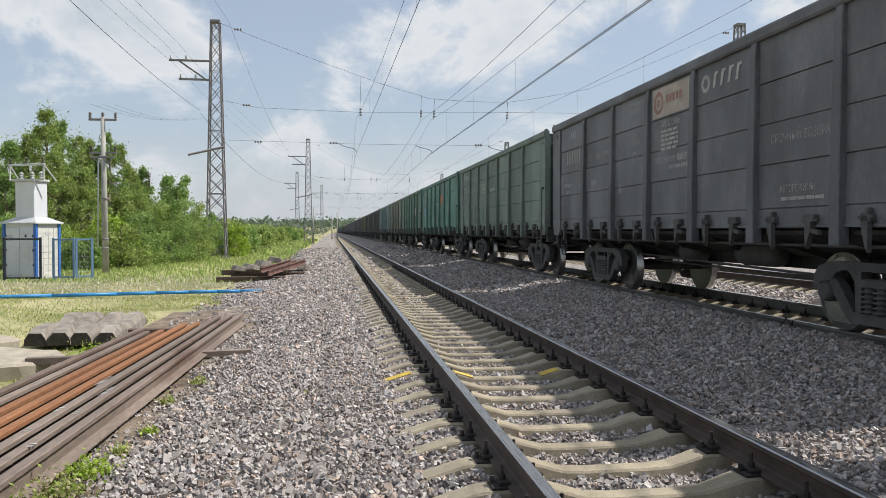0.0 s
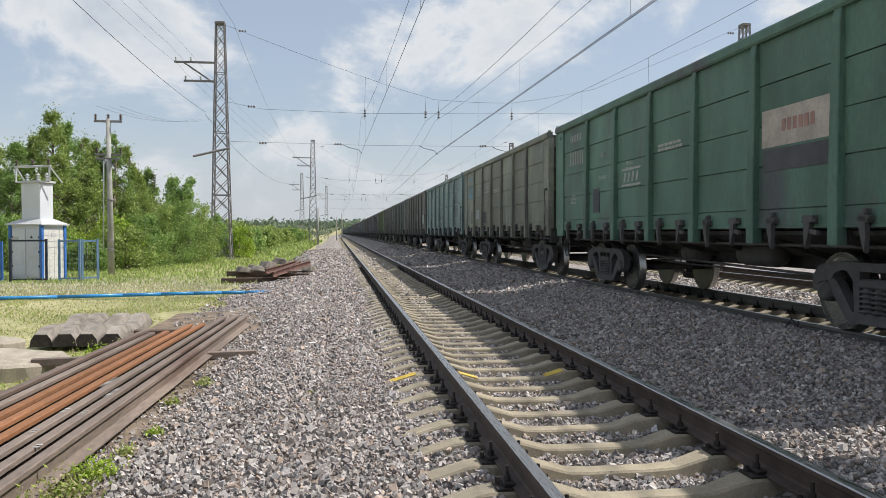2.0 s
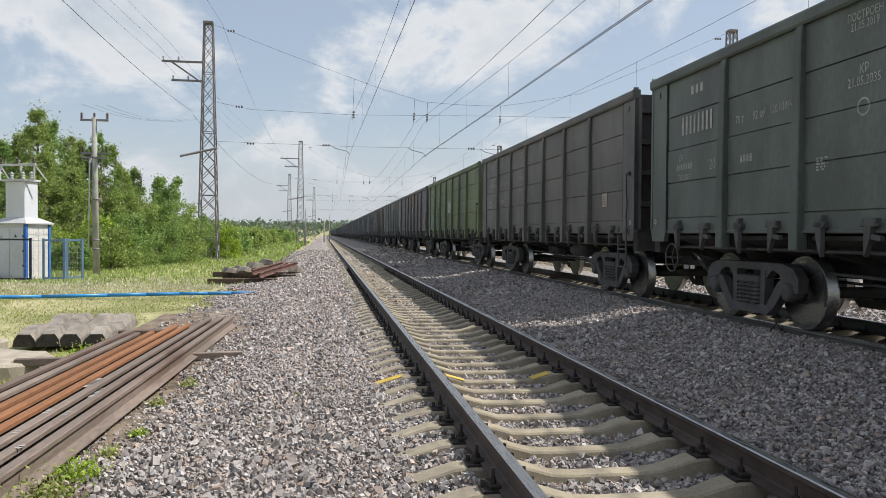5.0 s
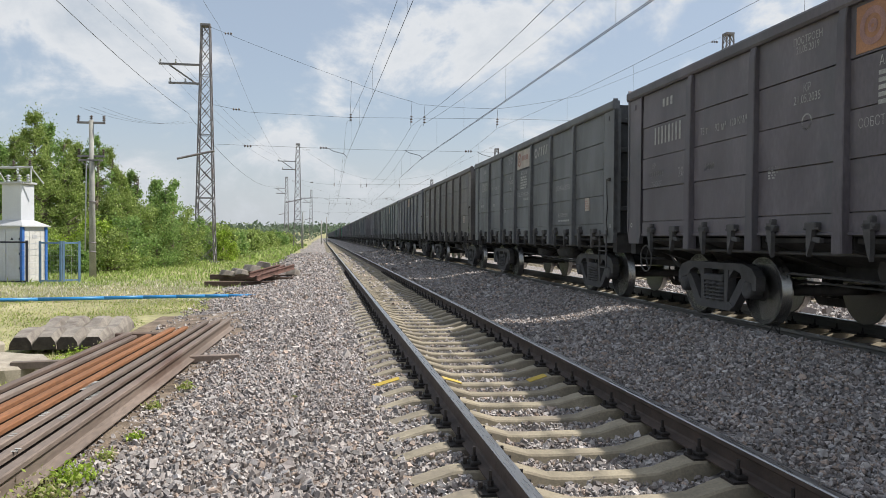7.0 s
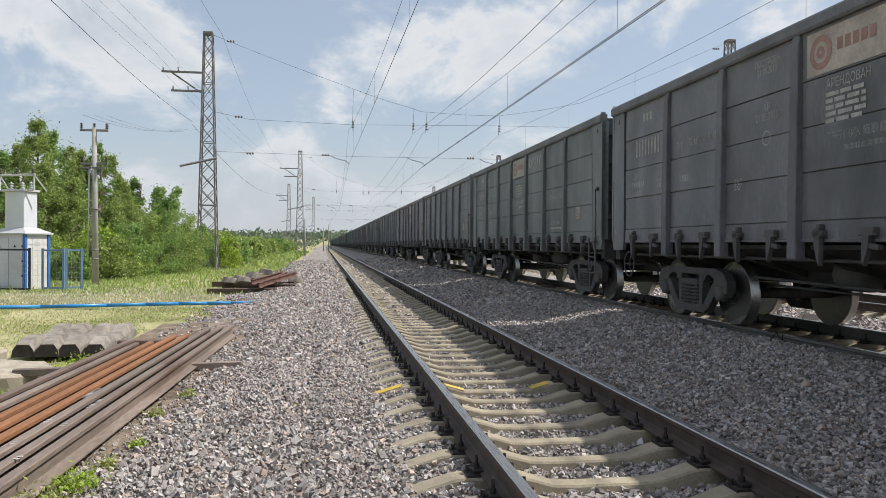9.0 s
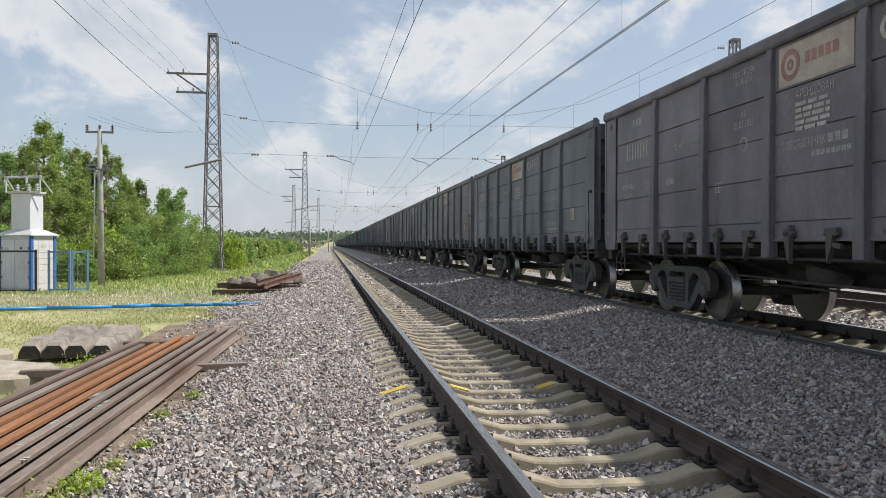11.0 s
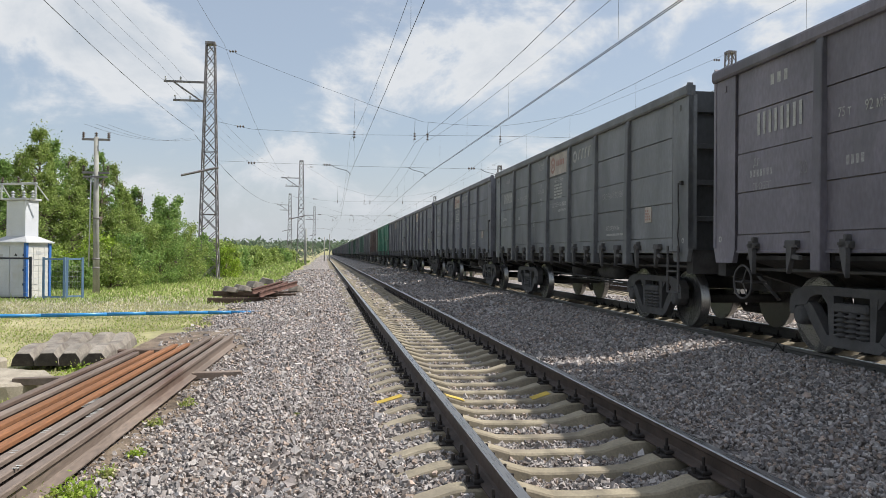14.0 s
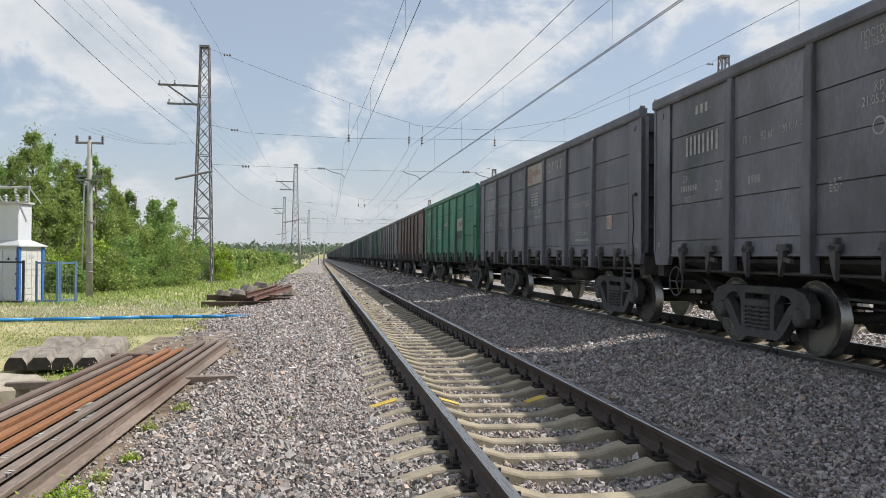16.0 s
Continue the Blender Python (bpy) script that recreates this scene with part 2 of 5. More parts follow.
def lathe(bm, profile, centre, axis="x", n=20, mi=0, smooth=True):
    """Turns (radius, along) pairs round an axis through the centre."""
    c, rings = Vector(centre), []
    for r, h in profile:
        ring = []
        for i in range(n):
            a = 2 * math.pi * i / n
            o = (h, r * math.cos(a), r * math.sin(a)) if axis == "x" else (r * math.cos(a), r * math.sin(a), h) if axis == "z" else (r * math.cos(a), h, r * math.sin(a))
            ring.append(bm.verts.new(c + Vector(o)))
        rings.append(ring)
    fs = []
    for a, b in zip(rings, rings[1:]):
        for i in range(n):
            fs.append(bm.faces.new([a[i], a[(i + 1) % n], b[(i + 1) % n], b[i]]))
    for f in fs:
        f.smooth = smooth
    fs += [bm.faces.new(rings[0][::-1]), bm.faces.new(rings[-1])]
    for f in fs:
        f.material_index = mi
    bmesh.ops.recalc_face_normals(bm, faces=fs)
    return fs


def raw_mesh(name, verts, faces, mats, smooth=False):
    """A large mesh from arrays; every face has the same count of corners."""
    verts, faces = np.asarray(verts, np.float32), np.asarray(faces, np.int32)
    me = bpy.data.meshes.new(name)
    me.vertices.add(len(verts)); me.vertices.foreach_set("co", verts.ravel())
    k = faces.shape[1]
    me.loops.add(faces.size); me.loops.foreach_set("vertex_index", faces.ravel())
    me.polygons.add(len(faces)); me.polygons.foreach_set("loop_start", np.arange(0, faces.size, k, dtype=np.int32))
    me.polygons.foreach_set("use_smooth", np.full(len(faces), smooth))
    me.update(calc_edges=True)
    me.validate()
    for m in mats if isinstance(mats, (list, tuple)) else [mats]:
        me.materials.append(m)
    return me


# ---- ground ----
def smooth_step(a, b, x):
    x = np.clip((np.asarray(x, float) - a) / (b - a), 0, 1)
    return x * x * (3 - 2 * x)


def bed(x):
    """Height of the ballast across the tracks: heaped over the sleeper ends, low between the rails."""
    x = np.asarray(x, float)
    z = -0.015 - 0.16 * smooth_step(-0.4, -3.2, x) - 0.065 * smooth_step(-0.9, 0.45, x) + 0.045 * smooth_step(0.62, 0.92, x)
    z = z - 0.085 * smooth_step(1.1, 1.4, x) + 0.14 * smooth_step(2.45, 2.95, x)
    z = z + 0.235 * smooth_step(3.8, 5.6, x) - 0.165 * smooth_step(6.02, 6.2, x) - 0.02 * smooth_step(8, 9, x)
    return z - 0.25 * smooth_step(27, 30, x)


def land(x, y):
    """Height of the soil, under the ballast and beside it."""
    x, y = np.asarray(x, float), np.asarray(y, float)
    z = -0.21 + 0.07 * smooth_step(-4, -8, x) - 0.35 * smooth_step(28, 34, x)
    z = z + 0.03 * np.sin(x * 0.9 + 0.6 * np.sin(y * 0.31)) * np.sin(y * 0.53 + x * 0.2) * smooth_step(-3, -5, x)
    far = np.hypot(x, y)
    return z + 20 * smooth_step(600, 2300, far) * (0.75 + 0.25 * np.sin(np.arctan2(x, y) * 7 + 1.0))


def sheet(name, xs, ys, height, mat):
    gx, gy = np.meshgrid(xs, ys)
    v = np.stack([gx.ravel(), gy.ravel(), height(gx.ravel(), gy.ravel())], 1)
    nx = len(xs)
    i = (np.arange(len(ys) - 1)[:, None] * nx + np.arange(nx - 1)[None]).ravel()
    return raw_mesh(name, v, np.stack([i, i + 1, i + 1 + nx, i + nx], 1), mat, True)


side = np.concatenate([[-2600, -1500, -800, -400, -200, -120, -80, -60], np.arange(-45, 46, 1.0), [60, 80, 120, 200, 400, 800, 1500, 2600]])
along = np.concatenate([[-2600, -1200, -500, -200, -100, -50], np.arange(-20, 80, 1.0), np.arange(80, 200, 5.0), np.geomspace(200, 2800, 24)])
tagged(new("ground", sheet("ground", side, along, land, M_GROUND)), "rough grass verge and open land beside the railway", "ground", kind="structure")
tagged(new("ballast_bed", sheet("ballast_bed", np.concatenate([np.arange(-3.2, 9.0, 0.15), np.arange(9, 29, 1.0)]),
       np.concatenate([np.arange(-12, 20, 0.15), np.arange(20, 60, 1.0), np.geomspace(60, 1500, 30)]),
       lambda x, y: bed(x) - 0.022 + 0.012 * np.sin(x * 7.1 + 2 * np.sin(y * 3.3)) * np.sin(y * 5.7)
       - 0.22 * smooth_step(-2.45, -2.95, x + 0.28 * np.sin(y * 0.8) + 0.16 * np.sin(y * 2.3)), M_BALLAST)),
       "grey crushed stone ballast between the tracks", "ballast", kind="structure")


# ---- tracks ----
RAIL = [(-.075, 0), (.075, 0), (.075, .011), (.02, .03), (.009, .045), (.009, .12), (.02, .138), (.0375, .143), (.0375, .172), (.030, .180),
        (-.030, .180), (-.0375, .172), (-.0375, .143), (-.02, .138), (-.009, .12), (-.009, .045), (-.02, .03), (-.075, .011)]


def rail_bm(y0, y1, top_mat=1, over=0.171):
    bm = bmesh.new()
    for f in prism(bm, RAIL, "y", y0, y1):
        c = f.calc_center_median()
        if c.z > over:
            f.material_index = top_mat
    return bm


def sleeper_bm():
    """A concrete sleeper: high rail seats, a lower waist, sloping ends."""
    bm = bmesh.new()
    xs = [-1.40, -1.36, -1.06, -1.00, -0.64, -0.58, -0.38, -0.22, 0.22, 0.38, 0.58, 0.64, 1.00, 1.06, 1.36, 1.40]
    zs = [-0.115, -0.09, -0.004, 0.003, 0.003, -0.008, -0.068, -0.078, -0.078, -0.068, -0.008, 0.003, 0.003, -0.004, -0.09, -0.115]
    ws = [0.075, 0.08, 0.085, 0.085, 0.085, 0.083, 0.070, 0.064, 0.064, 0.070, 0.083, 0.085, 0.085, 0.085, 0.08, 0.075]
    rings = []
    for x, z, w in zip(xs, zs, ws):
        rings.append([bm.verts.new(p) for p in ((x, -w - .035, -0.22), (x, -w - .012, z - .015), (x, -w, z), (x, w, z), (x, w + .012, z - .015), (x, w + .035, -0.22))])
    for a, b in zip(rings, rings[1:]):
        for i in range(5):
            bm.faces.new([a[i], a[i + 1], b[i + 1], b[i]])
    bm.faces.new(rings[0]); bm.faces.new(rings[-1][::-1])
    bmesh.ops.recalc_face_normals(bm, faces=bm.faces)
    return bm


def fastening_bm():
    """Clamp plates, bolts and nuts on both sides of a rail."""
    bm = bmesh.new()
    box(bm, -.17, .17, -.08, .08, 0, .018)
    for s in (-1, 1):
        box(bm, s * .055 if s > 0 else -.125, .125 if s > 0 else s * .055, -.055, .055, .018, .045, bevel=.006)
        rod(bm, (s * .095, 0, .04), (s * .095, 0, .135), .011, 6)
        rod(bm, (s * .095, 0, .045), (s * .095, 0, .078), .021, 6)
        rod(bm, (s * .150, .03, .01), (s * .150, .03, .06), .016, 6)
    return bm


def track(name, x, z, first, count, near, spacing, label, fastenings=0, y1=1500, steel=None):
    t = thing("railway_track", label, "railway track", pose(x, 0, z), group="parallel tracks")
    me = mesh_of("rail", rail_bm(-40, y1), [steel or M_RAIL, M_BRIGHT])
    for s in (-1, 1):
        part("rail", me, None, t, m=pose(s * 0.798, 0, 0.012, 0, -s * 2.5, 0))
    sl = mesh_of("sleeper", sleeper_bm(), M_CONCRETE)
    fs = mesh_of("rail_fastening", fastening_bm(), M_FASTEN)
    made = []
    for i in range(count):
        o = part("sleeper", sl, None, t, m=pose(random.uniform(-.012, .012), first + i * spacing + random.uniform(-.015, .015), random.uniform(-.006, .004), 0, 0, random.uniform(-.5, .5)))
        made.append(o)
        if i < fastenings:
            for s in (-1, 1):
                part("rail_fastening", fs, None, o, m=pose(s * 0.798, 0, 0))
    # the far sleepers in one mesh
    src = bmesh.new(); src.from_mesh(sl)
    v0 = np.array([v.co[:] for v in src.verts]); src.free()
    n_far = near
    polys = [[v for v in p.vertices] for p in sl.polygons if len(p.vertices) == 4]
    vs, fcs = [], []
    for i in range(n_far):
        fcs.append(np.array(polys) + i * len(v0))
        vs.append(v0 + [0, first + (count + i) * spacing, 0])
    far = part("sleepers_beyond", raw_mesh("sleepers_beyond", np.concatenate(vs), np.concatenate(fcs), M_CONCRETE), None, t)
    tagged(far, "concrete sleepers of the distant track", kind="stuff")
    return t, made


TRACK_X, TRACK_Z = 1.893, 0.0
NEAR_X, NEAR_Z = 6.92, 0.147
near_track, near_sleepers = track("railway_track", TRACK_X, TRACK_Z, 8.34 - 30 * 0.55, 180, 240, 0.55, "empty track with polished rails on concrete sleepers", 76)
train_track, _ = track("railway_track", NEAR_X, NEAR_Z, -6, 90, 160, 0.55, "track with dull rails on concrete sleepers under the train", 50, steel=M_DUSTY)
third_track, _ = track("railway_track", 12.2, NEAR_Z, -2, 90, 160, 0.55, "sunlit track with concrete sleepers behind the train", 0)


# ---- lettering ----
SIDE = Matrix(((0, 0, -1, 0), (-1, 0, 0, 0), (0, 1, 0, 0), (0, 0, 0, 1)))
TEXTS = {}


def text_mesh(words, size, mat=None):
    key = (words, size, mat.name if mat else "")
    if key not in TEXTS:
        cu = bpy.data.curves.new("lettering", "FONT")
        cu.body, cu.size, cu.resolution_u, cu.align_x, cu.space_line = words, size, 2, "CENTER", 0.85
        ob = bpy.data.objects.new("lettering", cu)
        scene.collection.objects.link(ob)
        me = bpy.data.meshes.new_from_object(ob)
        bpy.data.objects.remove(ob)
        me.name = "lettering"
        me.materials.clear()
        me.materials.append(mat or M_LETTER)
        TEXTS[key] = me
    return TEXTS[key]


def write(parent, words, y, z, size, x=-1.512, mat=None, narrow=0.8):
    o = part("lettering", text_mesh(words, size, mat), None, parent, "", Matrix.Translation((x, y, z)) @ SIDE @ Matrix.Diagonal((narrow, 1, 1, 1)))
    return o


def bars(parent, name, y, z, w, h, count, x=-1.512, mat=None, gap=0.35, rows=1, label="plain painted bars"):
    """Upright bars in place of figures, or lines of long bars in place of small writing."""
    bm = bmesh.new()
    rnd = random.Random(round(y * 100 + z * 1000))
    for j in range(rows):
        zz = z - j * h * 1.6
        at = y + w / 2
        end = y - w / 2 + (rnd.uniform(0, .3) * w if rows > 1 else 0)
        i = 0
        while at > end + .01 and i < 40:
            wide = w / count * (1 - gap) if rows == 1 else rnd.uniform(.12, .32) * w
            y1 = max(end, at - wide)
            v = [bm.verts.new(p) for p in ((x, at, zz), (x, y1, zz), (x, y1, zz + h), (x, at, zz + h))]
            bm.faces.new(v)
            at = at - w / count if rows == 1 else y1 - .03
            i += 1
    return tagged(part(name, bm, mat or M_LETTER, parent, label), kind="stuff")


def ring_bm(r0, r1, n=24, x=-1.512, y=0, z=0):
    bm = bmesh.new()
    a = [[bm.verts.new((x, y + r * math.cos(2 * math.pi * i / n), z + r * math.sin(2 * math.pi * i / n))) for i in range(n)] for r in (r0, r1)]
    for i in range(n):
        bm.faces.new([a[0][i], a[0][(i + 1) % n], a[1][(i + 1) % n], a[1][i]])
    return bm


# ---- the train ----
PITCH, HALF, POSTS = 13.92, 6.60, (-4.25, -2.55, -0.85, 0.85, 2.55, 4.25)
CORNER = 0.56
EDGES = (HALF - CORNER, *POSTS[::-1], -HALF + CORNER)
BAYS = list(zip(EDGES, EDGES[1:]))
SEAMS = (1.27, 1.47, 2.02, 2.53, 3.05, 3.62)
M_PLATE = material("faded_sign_plate", (0.40, 0.35, 0.31), 0.6, vary=0.2, scale=3, fine=30, bump=0, dirt=(0.30, 0.26, 0.23), dirt_amount=0.25)
M_RED = material("faded_red_print", (0.30, 0.17, 0.145), 0.6, vary=0.2, bump=0)
M_ORANGE = material("faded_orange_plate", (0.34, 0.17, 0.09), 0.6, vary=0.2, scale=3, bump=0, dirt=(0.3, 0.16, 0.08), dirt_amount=0.2)
M_MINT = material("mint_touch_up_paint", (0.145, 0.215, 0.20), 0.6, vary=0.25, scale=3, bump=0, dirt=(0.10, 0.13, 0.115), dirt_amount=0.35)
M_BLACKPAINT = material("black_touch_up_paint", (0.062, 0.063, 0.070), 0.6, vary=0.3, scale=3, bump=0, dirt=(0.085, 0.09, 0.09), dirt_amount=0.25)
M_PALE = material("pale_touch_up_paint", (0.33, 0.36, 0.37), 0.6, vary=0.2, scale=3, bump=0, dirt=(0.2, 0.2, 0.19), dirt_amount=0.2)
M_BLUEPRINT = material("pale_blue_marking", (0.16, 0.32, 0.42), 0.7, vary=0.2, scale=6, bump=0)


def panel_bm(width, pressed=False):
    """A side panel between two posts: plates lapped along horizontal seams; pressed ones carry long ridges."""
    bm = bmesh.new()
    h = width / 2 - 0.03
    out = [(-1.44, 1.235), (-1.525, 1.235), (-1.525, 1.262), (-1.512, 1.268)]
    for i, z in enumerate(SEAMS[1:-1]):
        o = -1.512 + 0.007 * (i % 2)
        out += [(o, z - .008), (-1.480, z - .006), (-1.480, z + .006), (-1.512 + 0.007 * ((i + 1) % 2), z + .008)]
    if pressed:
        out = [(-1.44, 1.235), (-1.525, 1.235), (-1.525, 1.262), (-1.505, 1.268), (-1.505, 1.49), (-1.48, 1.495), (-1.48, 1.505), (-1.505, 1.51), (-1.505, 2.215), (-1.48, 2.22), (-1.48, 2.23), (-1.505, 2.235)]
    out += [(-1.505, SEAMS[-1]), (-1.44, SEAMS[-1])]
    prism(bm, out, "y", -h, h)
    return bm


def ridge_bm(width):
    """A long ridge pressed into a plate, with pointed ends."""
    bm = bmesh.new()
    a, b = width / 2 - .17, width / 2 - .29
    foot = [bm.verts.new((-1.504, y, q)) for y, q in ((-a, 0), (-b, -.065), (b, -.065), (a, 0), (b, .055), (-b, .055))]
    crest = [bm.verts.new((-1.538, y, .012)) for y in (-b, b)]
    for f in ((0, 1, 6), (1, 2, 7, 6), (2, 3, 7), (3, 4, 7), (4, 5, 6, 7), (5, 0, 6)):
        bm.faces.new([(foot + crest)[i] for i in f])
    bmesh.ops.recalc_face_normals(bm, faces=bm.faces)
    return bm


def post_bm():
    """A side post: a pressed channel that thins towards the top rail, with a stiffener at its foot."""
    bm = bmesh.new()
    rows = [(1.04, .085, -1.60), (1.75, .082, -1.60), (2.4, .078, -1.59), (3.45, .070, -1.575), (3.62, .066, -1.55)]
    rings = [[bm.verts.new(p) for p in ((-1.47, -w, z), (x + .012, -w, z), (x, -w + .012, z), (x, w - .012, z), (x + .012, w, z), (-1.47, w, z))] for z, w, x in rows]
    for p, q in zip(rings, rings[1:]):
        for i in range(6):
            bm.faces.new([p[i], p[(i + 1) % 6], q[(i + 1) % 6], q[i]])
    bm.faces.new(rings[0]); bm.faces.new(rings[-1][::-1])
    bmesh.ops.recalc_face_normals(bm, faces=bm.faces)
    return bm


def corner_bm():
    bm = bmesh.new()
    h = CORNER / 2
    prism(bm, [(-h, 1.30), (-h + .07, 1.10), (h - .06, 1.10), (h, 1.28), (h, 3.62), (-h, 3.62)], "x", -1.53, -1.46)
    box(bm, -1.54, -1.40, h - .06, h, 1.30, 3.62)
    box(bm, -1.535, -1.46, -h, -h + .02, 1.30, 3.60)
    box(bm, -1.545, -1.53, -0.05, 0.02, 3.42, 3.50)
    prism(bm, [(h - .02, 3.60), (h - .26, 3.60), (h - .02, 3.80)], "x", -1.55, -1.46)
    return bm


def top_rail_bm():
    bm = bmesh.new()
    prism(bm, [(-1.43, 3.60), (-1.555, 3.60), (-1.575, 3.63), (-1.575, 3.73), (-1.555, 3.76), (-1.43, 3.76)], "y", -HALF, HALF)
    return bm


def lock_bm():
    """A hatch lock: hinge lug, curved hook hanging below the sill, and a bracket."""
    bm = bmesh.new()
    prism(bm, [(-.045, 1.38), (.05, 1.38), (.045, 1.22), (-.005, 1.05), (-.045, .97), (-.055, 1.18)], "x", -1.60, -1.545)
    box(bm, -1.60, -1.49, -.075, .075, 1.28, 1.36, bevel=.012)
    box(bm, -1.58, -1.50, -.03, .03, 1.35, 1.43, bevel=.012)
    rod(bm, (-1.57, -.10, 1.33), (-1.57, .10, 1.33), .022, 7)
    return bm


def catch_bm():
    bm = bmesh.new()
    box(bm, -1.59, -1.49, -.10, .10, 1.29, 1.38, bevel=.012)
    prism(bm, [(.06, 1.32), (-.05, 1.32), (-.03, 1.17), (.045, .99), (.06, 1.12)], "x", -1.59, -1.53)
    prism(bm, [(-.04, 1.22), (-.17, 1.20), (-.17, 1.15), (-.03, 1.17)], "x", -1.58, -1.53)
    rod(bm, (-1.56, -.13, 1.31), (-1.56, .13, 1.31), .018, 6)
    return bm


def side_frame_bm():
    """A cast bogie side frame: deep upper chord, sloping legs, two rounded windows and the spring nest's opening."""
    bm = bmesh.new()
    x0, x1 = -1.10, -0.96
    prism(bm, [(-1.15, .48), (-1.15, .66), (-1.04, .78), (-.80, .84), (.80, .84), (1.04, .78), (1.15, .66), (1.15, .48), (1.06, .48), (1.03, .58), (.80, .62), (.74, .70), (.62, .74),
               (-.62, .74), (-.74, .70), (-.80, .62), (-1.03, .58), (-1.06, .48)], "x", x0, x1)
    prism(bm, [(-.46, .15), (.46, .15), (.56, .22), (.46, .275), (-.46, .275), (-.56, .22)], "x", x0, x1)
    for s in (-1, 1):
        prism(bm, [(s * .80, .66), (s * .70, .60), (s * .40, .24), (s * .52, .17), (s * .70, .36), (s * .88, .58)], "x", x0 + .01, x1 - .01)
        prism(bm, [(s * .30, .24), (s * .385, .24), (s * .42, .76), (s * .30, .76)], "x", x0 + .005, x1 - .005)
        prism(bm, [(s * .41, .62), (s * .41, .76), (s * .56, .76)], "x", x0 + .015, x1 - .015)
        lathe(bm, [(.07, -1.13), (.115, -1.115), (.125, -1.05), (.125, -.92)], (0, s * .925, .475), "x", 14)
        prism(bm, [(s * .925 - .13, .42), (s * .925 + .13, .42), (s * .925 + .12, .62), (s * .925 - .12, .62)], "x", -1.07, -.95)
    return bm


def spring_bm():
    """One coil spring, its turns as rolls round a core."""
    bm = bmesh.new()
    prof = [(.06, .265)]
    for i in range(5):
        prof += [(.062, .278 + i * .055), (.102, .290 + i * .055), (.104, .304 + i * .055), (.062, .316 + i * .055)]
    lathe(bm, prof + [(.06, .56)], (-1.05, 0, 0), "z", 10)
    return bm


def bolster_bm():
    return box(bmesh.new(), -1.12, -.96, -.29, .29, .555, .66, bevel=.02)


def wheel_bm(n=20):
    """Flanged wheel, facing -x: dished disc, bright tread."""
    bm = bmesh.new()
    lathe(bm, [(.06, -.10), (.14, -.10), (.15, -.06), (.40, -.035), (.41, -.065), (.468, -.065)], (0, 0, 0), "x", n)
    lathe(bm, [(.468, -.065), (.472, -.064), (.476, .045), (.500, .055), (.503, .07), (.49, .08)], (0, 0, 0), "x", n, mi=1)
    return bm


def ladder_bm():
    bm = bmesh.new()
    for y in (-.18, .18):
        box(bm, -1.60, -1.575, y - .018, y + .018, .62, 1.34)
    for z in (.63, .95, 1.25):
        box(bm, -1.61, -1.56, -.18, .18, z - .012, z + .012)
    return bm


def end_wall_bm():
    bm = bmesh.new()
    box(bm, -1.46, 1.46, -.05, .0, 1.2, 3.70)
    return bm


def end_post_bm():
    return box(bmesh.new(), -.05, .05, .0, .05, 1.1, 3.70)


def end_rib_bm():
    bm = bmesh.new()
    prism(bm, [(.001, -.05), (.09, -.035), (.09, .035), (.001, .05)], "x", -1.44, 1.44)
    return bm


def frame_bm():
    """Floor, centre sill, cross members and the closed hatch covers."""
    bm = bmesh.new()
    box(bm, -1.45, 1.45, -6.5, 6.5, 1.22, 1.28)
    box(bm, -.27, .27, -6.75, 6.75, .66, 1.22)
    for y in (*POSTS, -6.45, 6.45):
        prism(bm, [(-1.44, 1.22), (-1.44, 1.08), (-.3, .76), (.3, .76), (1.44, 1.08), (1.44, 1.22)], "y", y - .07, y + .07)
    for s in (-1, 1):
        for (a, b) in BAYS:
            prism(bm, [(s * 1.42, 1.20), (s * 1.42, 1.15), (s * .3, .84), (s * .3, 1.2)], "y", b + .1, a - .1)
        box(bm, -1.46, 1.46, s * 6.5 - .1, s * 6.5 + .1, .92, 1.24)
        box(bm, -.9, .9, s * 4.325 - .22, s * 4.325 + .22, .62, .84)
    return bm


def brake_bm():
    bm = bmesh.new()
    lathe(bm, [(.05, -.52), (.17, -.48), (.19, -.4), (.19, .4), (.17, .48), (.05, .52)], (-.62, -1.2, .86), "y", 14)
    lathe(bm, [(.06, -.3), (.2, -.26), (.2, .2), (.08, .3)], (-.55, 1.1, .84), "y", 14)
    rod(bm, (-.75, -3.2, .62), (-.75, 3.2, .74), .02, 6)
    rod(bm, (-.45, -3.3, .55), (-.45, 3.3, .62), .018, 6)
    rod(bm, (-1.2, -6.2, 1.02), (-1.2, 6.2, 1.02), .022, 6)
    return bm


def coupler_bm(s):
    bm = bmesh.new()
    box(bm, -.09, .09, s * 6.6, s * 6.82, .94, 1.12)
    prism(bm, [(-.16, s * 6.80), (.16, s * 6.80), (.21, s * 6.99), (.06, s * 7.05), (-.19, s * 6.98)], "z", .87, 1.2)
    rod(bm, (.45, s * 6.6, .95), (.3, s * 7.0, .55), .025, 7)
    return bm


def hand_wheel_bm():
    bm = bmesh.new()
    n = 18
    ps = [Vector((-1.34, .22 * math.cos(2 * math.pi * i / n), .22 * math.sin(2 * math.pi * i / n))) for i in range(n)]
    for i in range(n):
        rod(bm, ps[i], ps[(i + 1) % n], .014, 5)
    for i in range(0, n, 6):
        rod(bm, (-1.34, 0, 0), ps[i], .010, 5)
    rod(bm, (-1.36, 0, 0), (-1.0, 0, 0), .02, 6)
    return bm


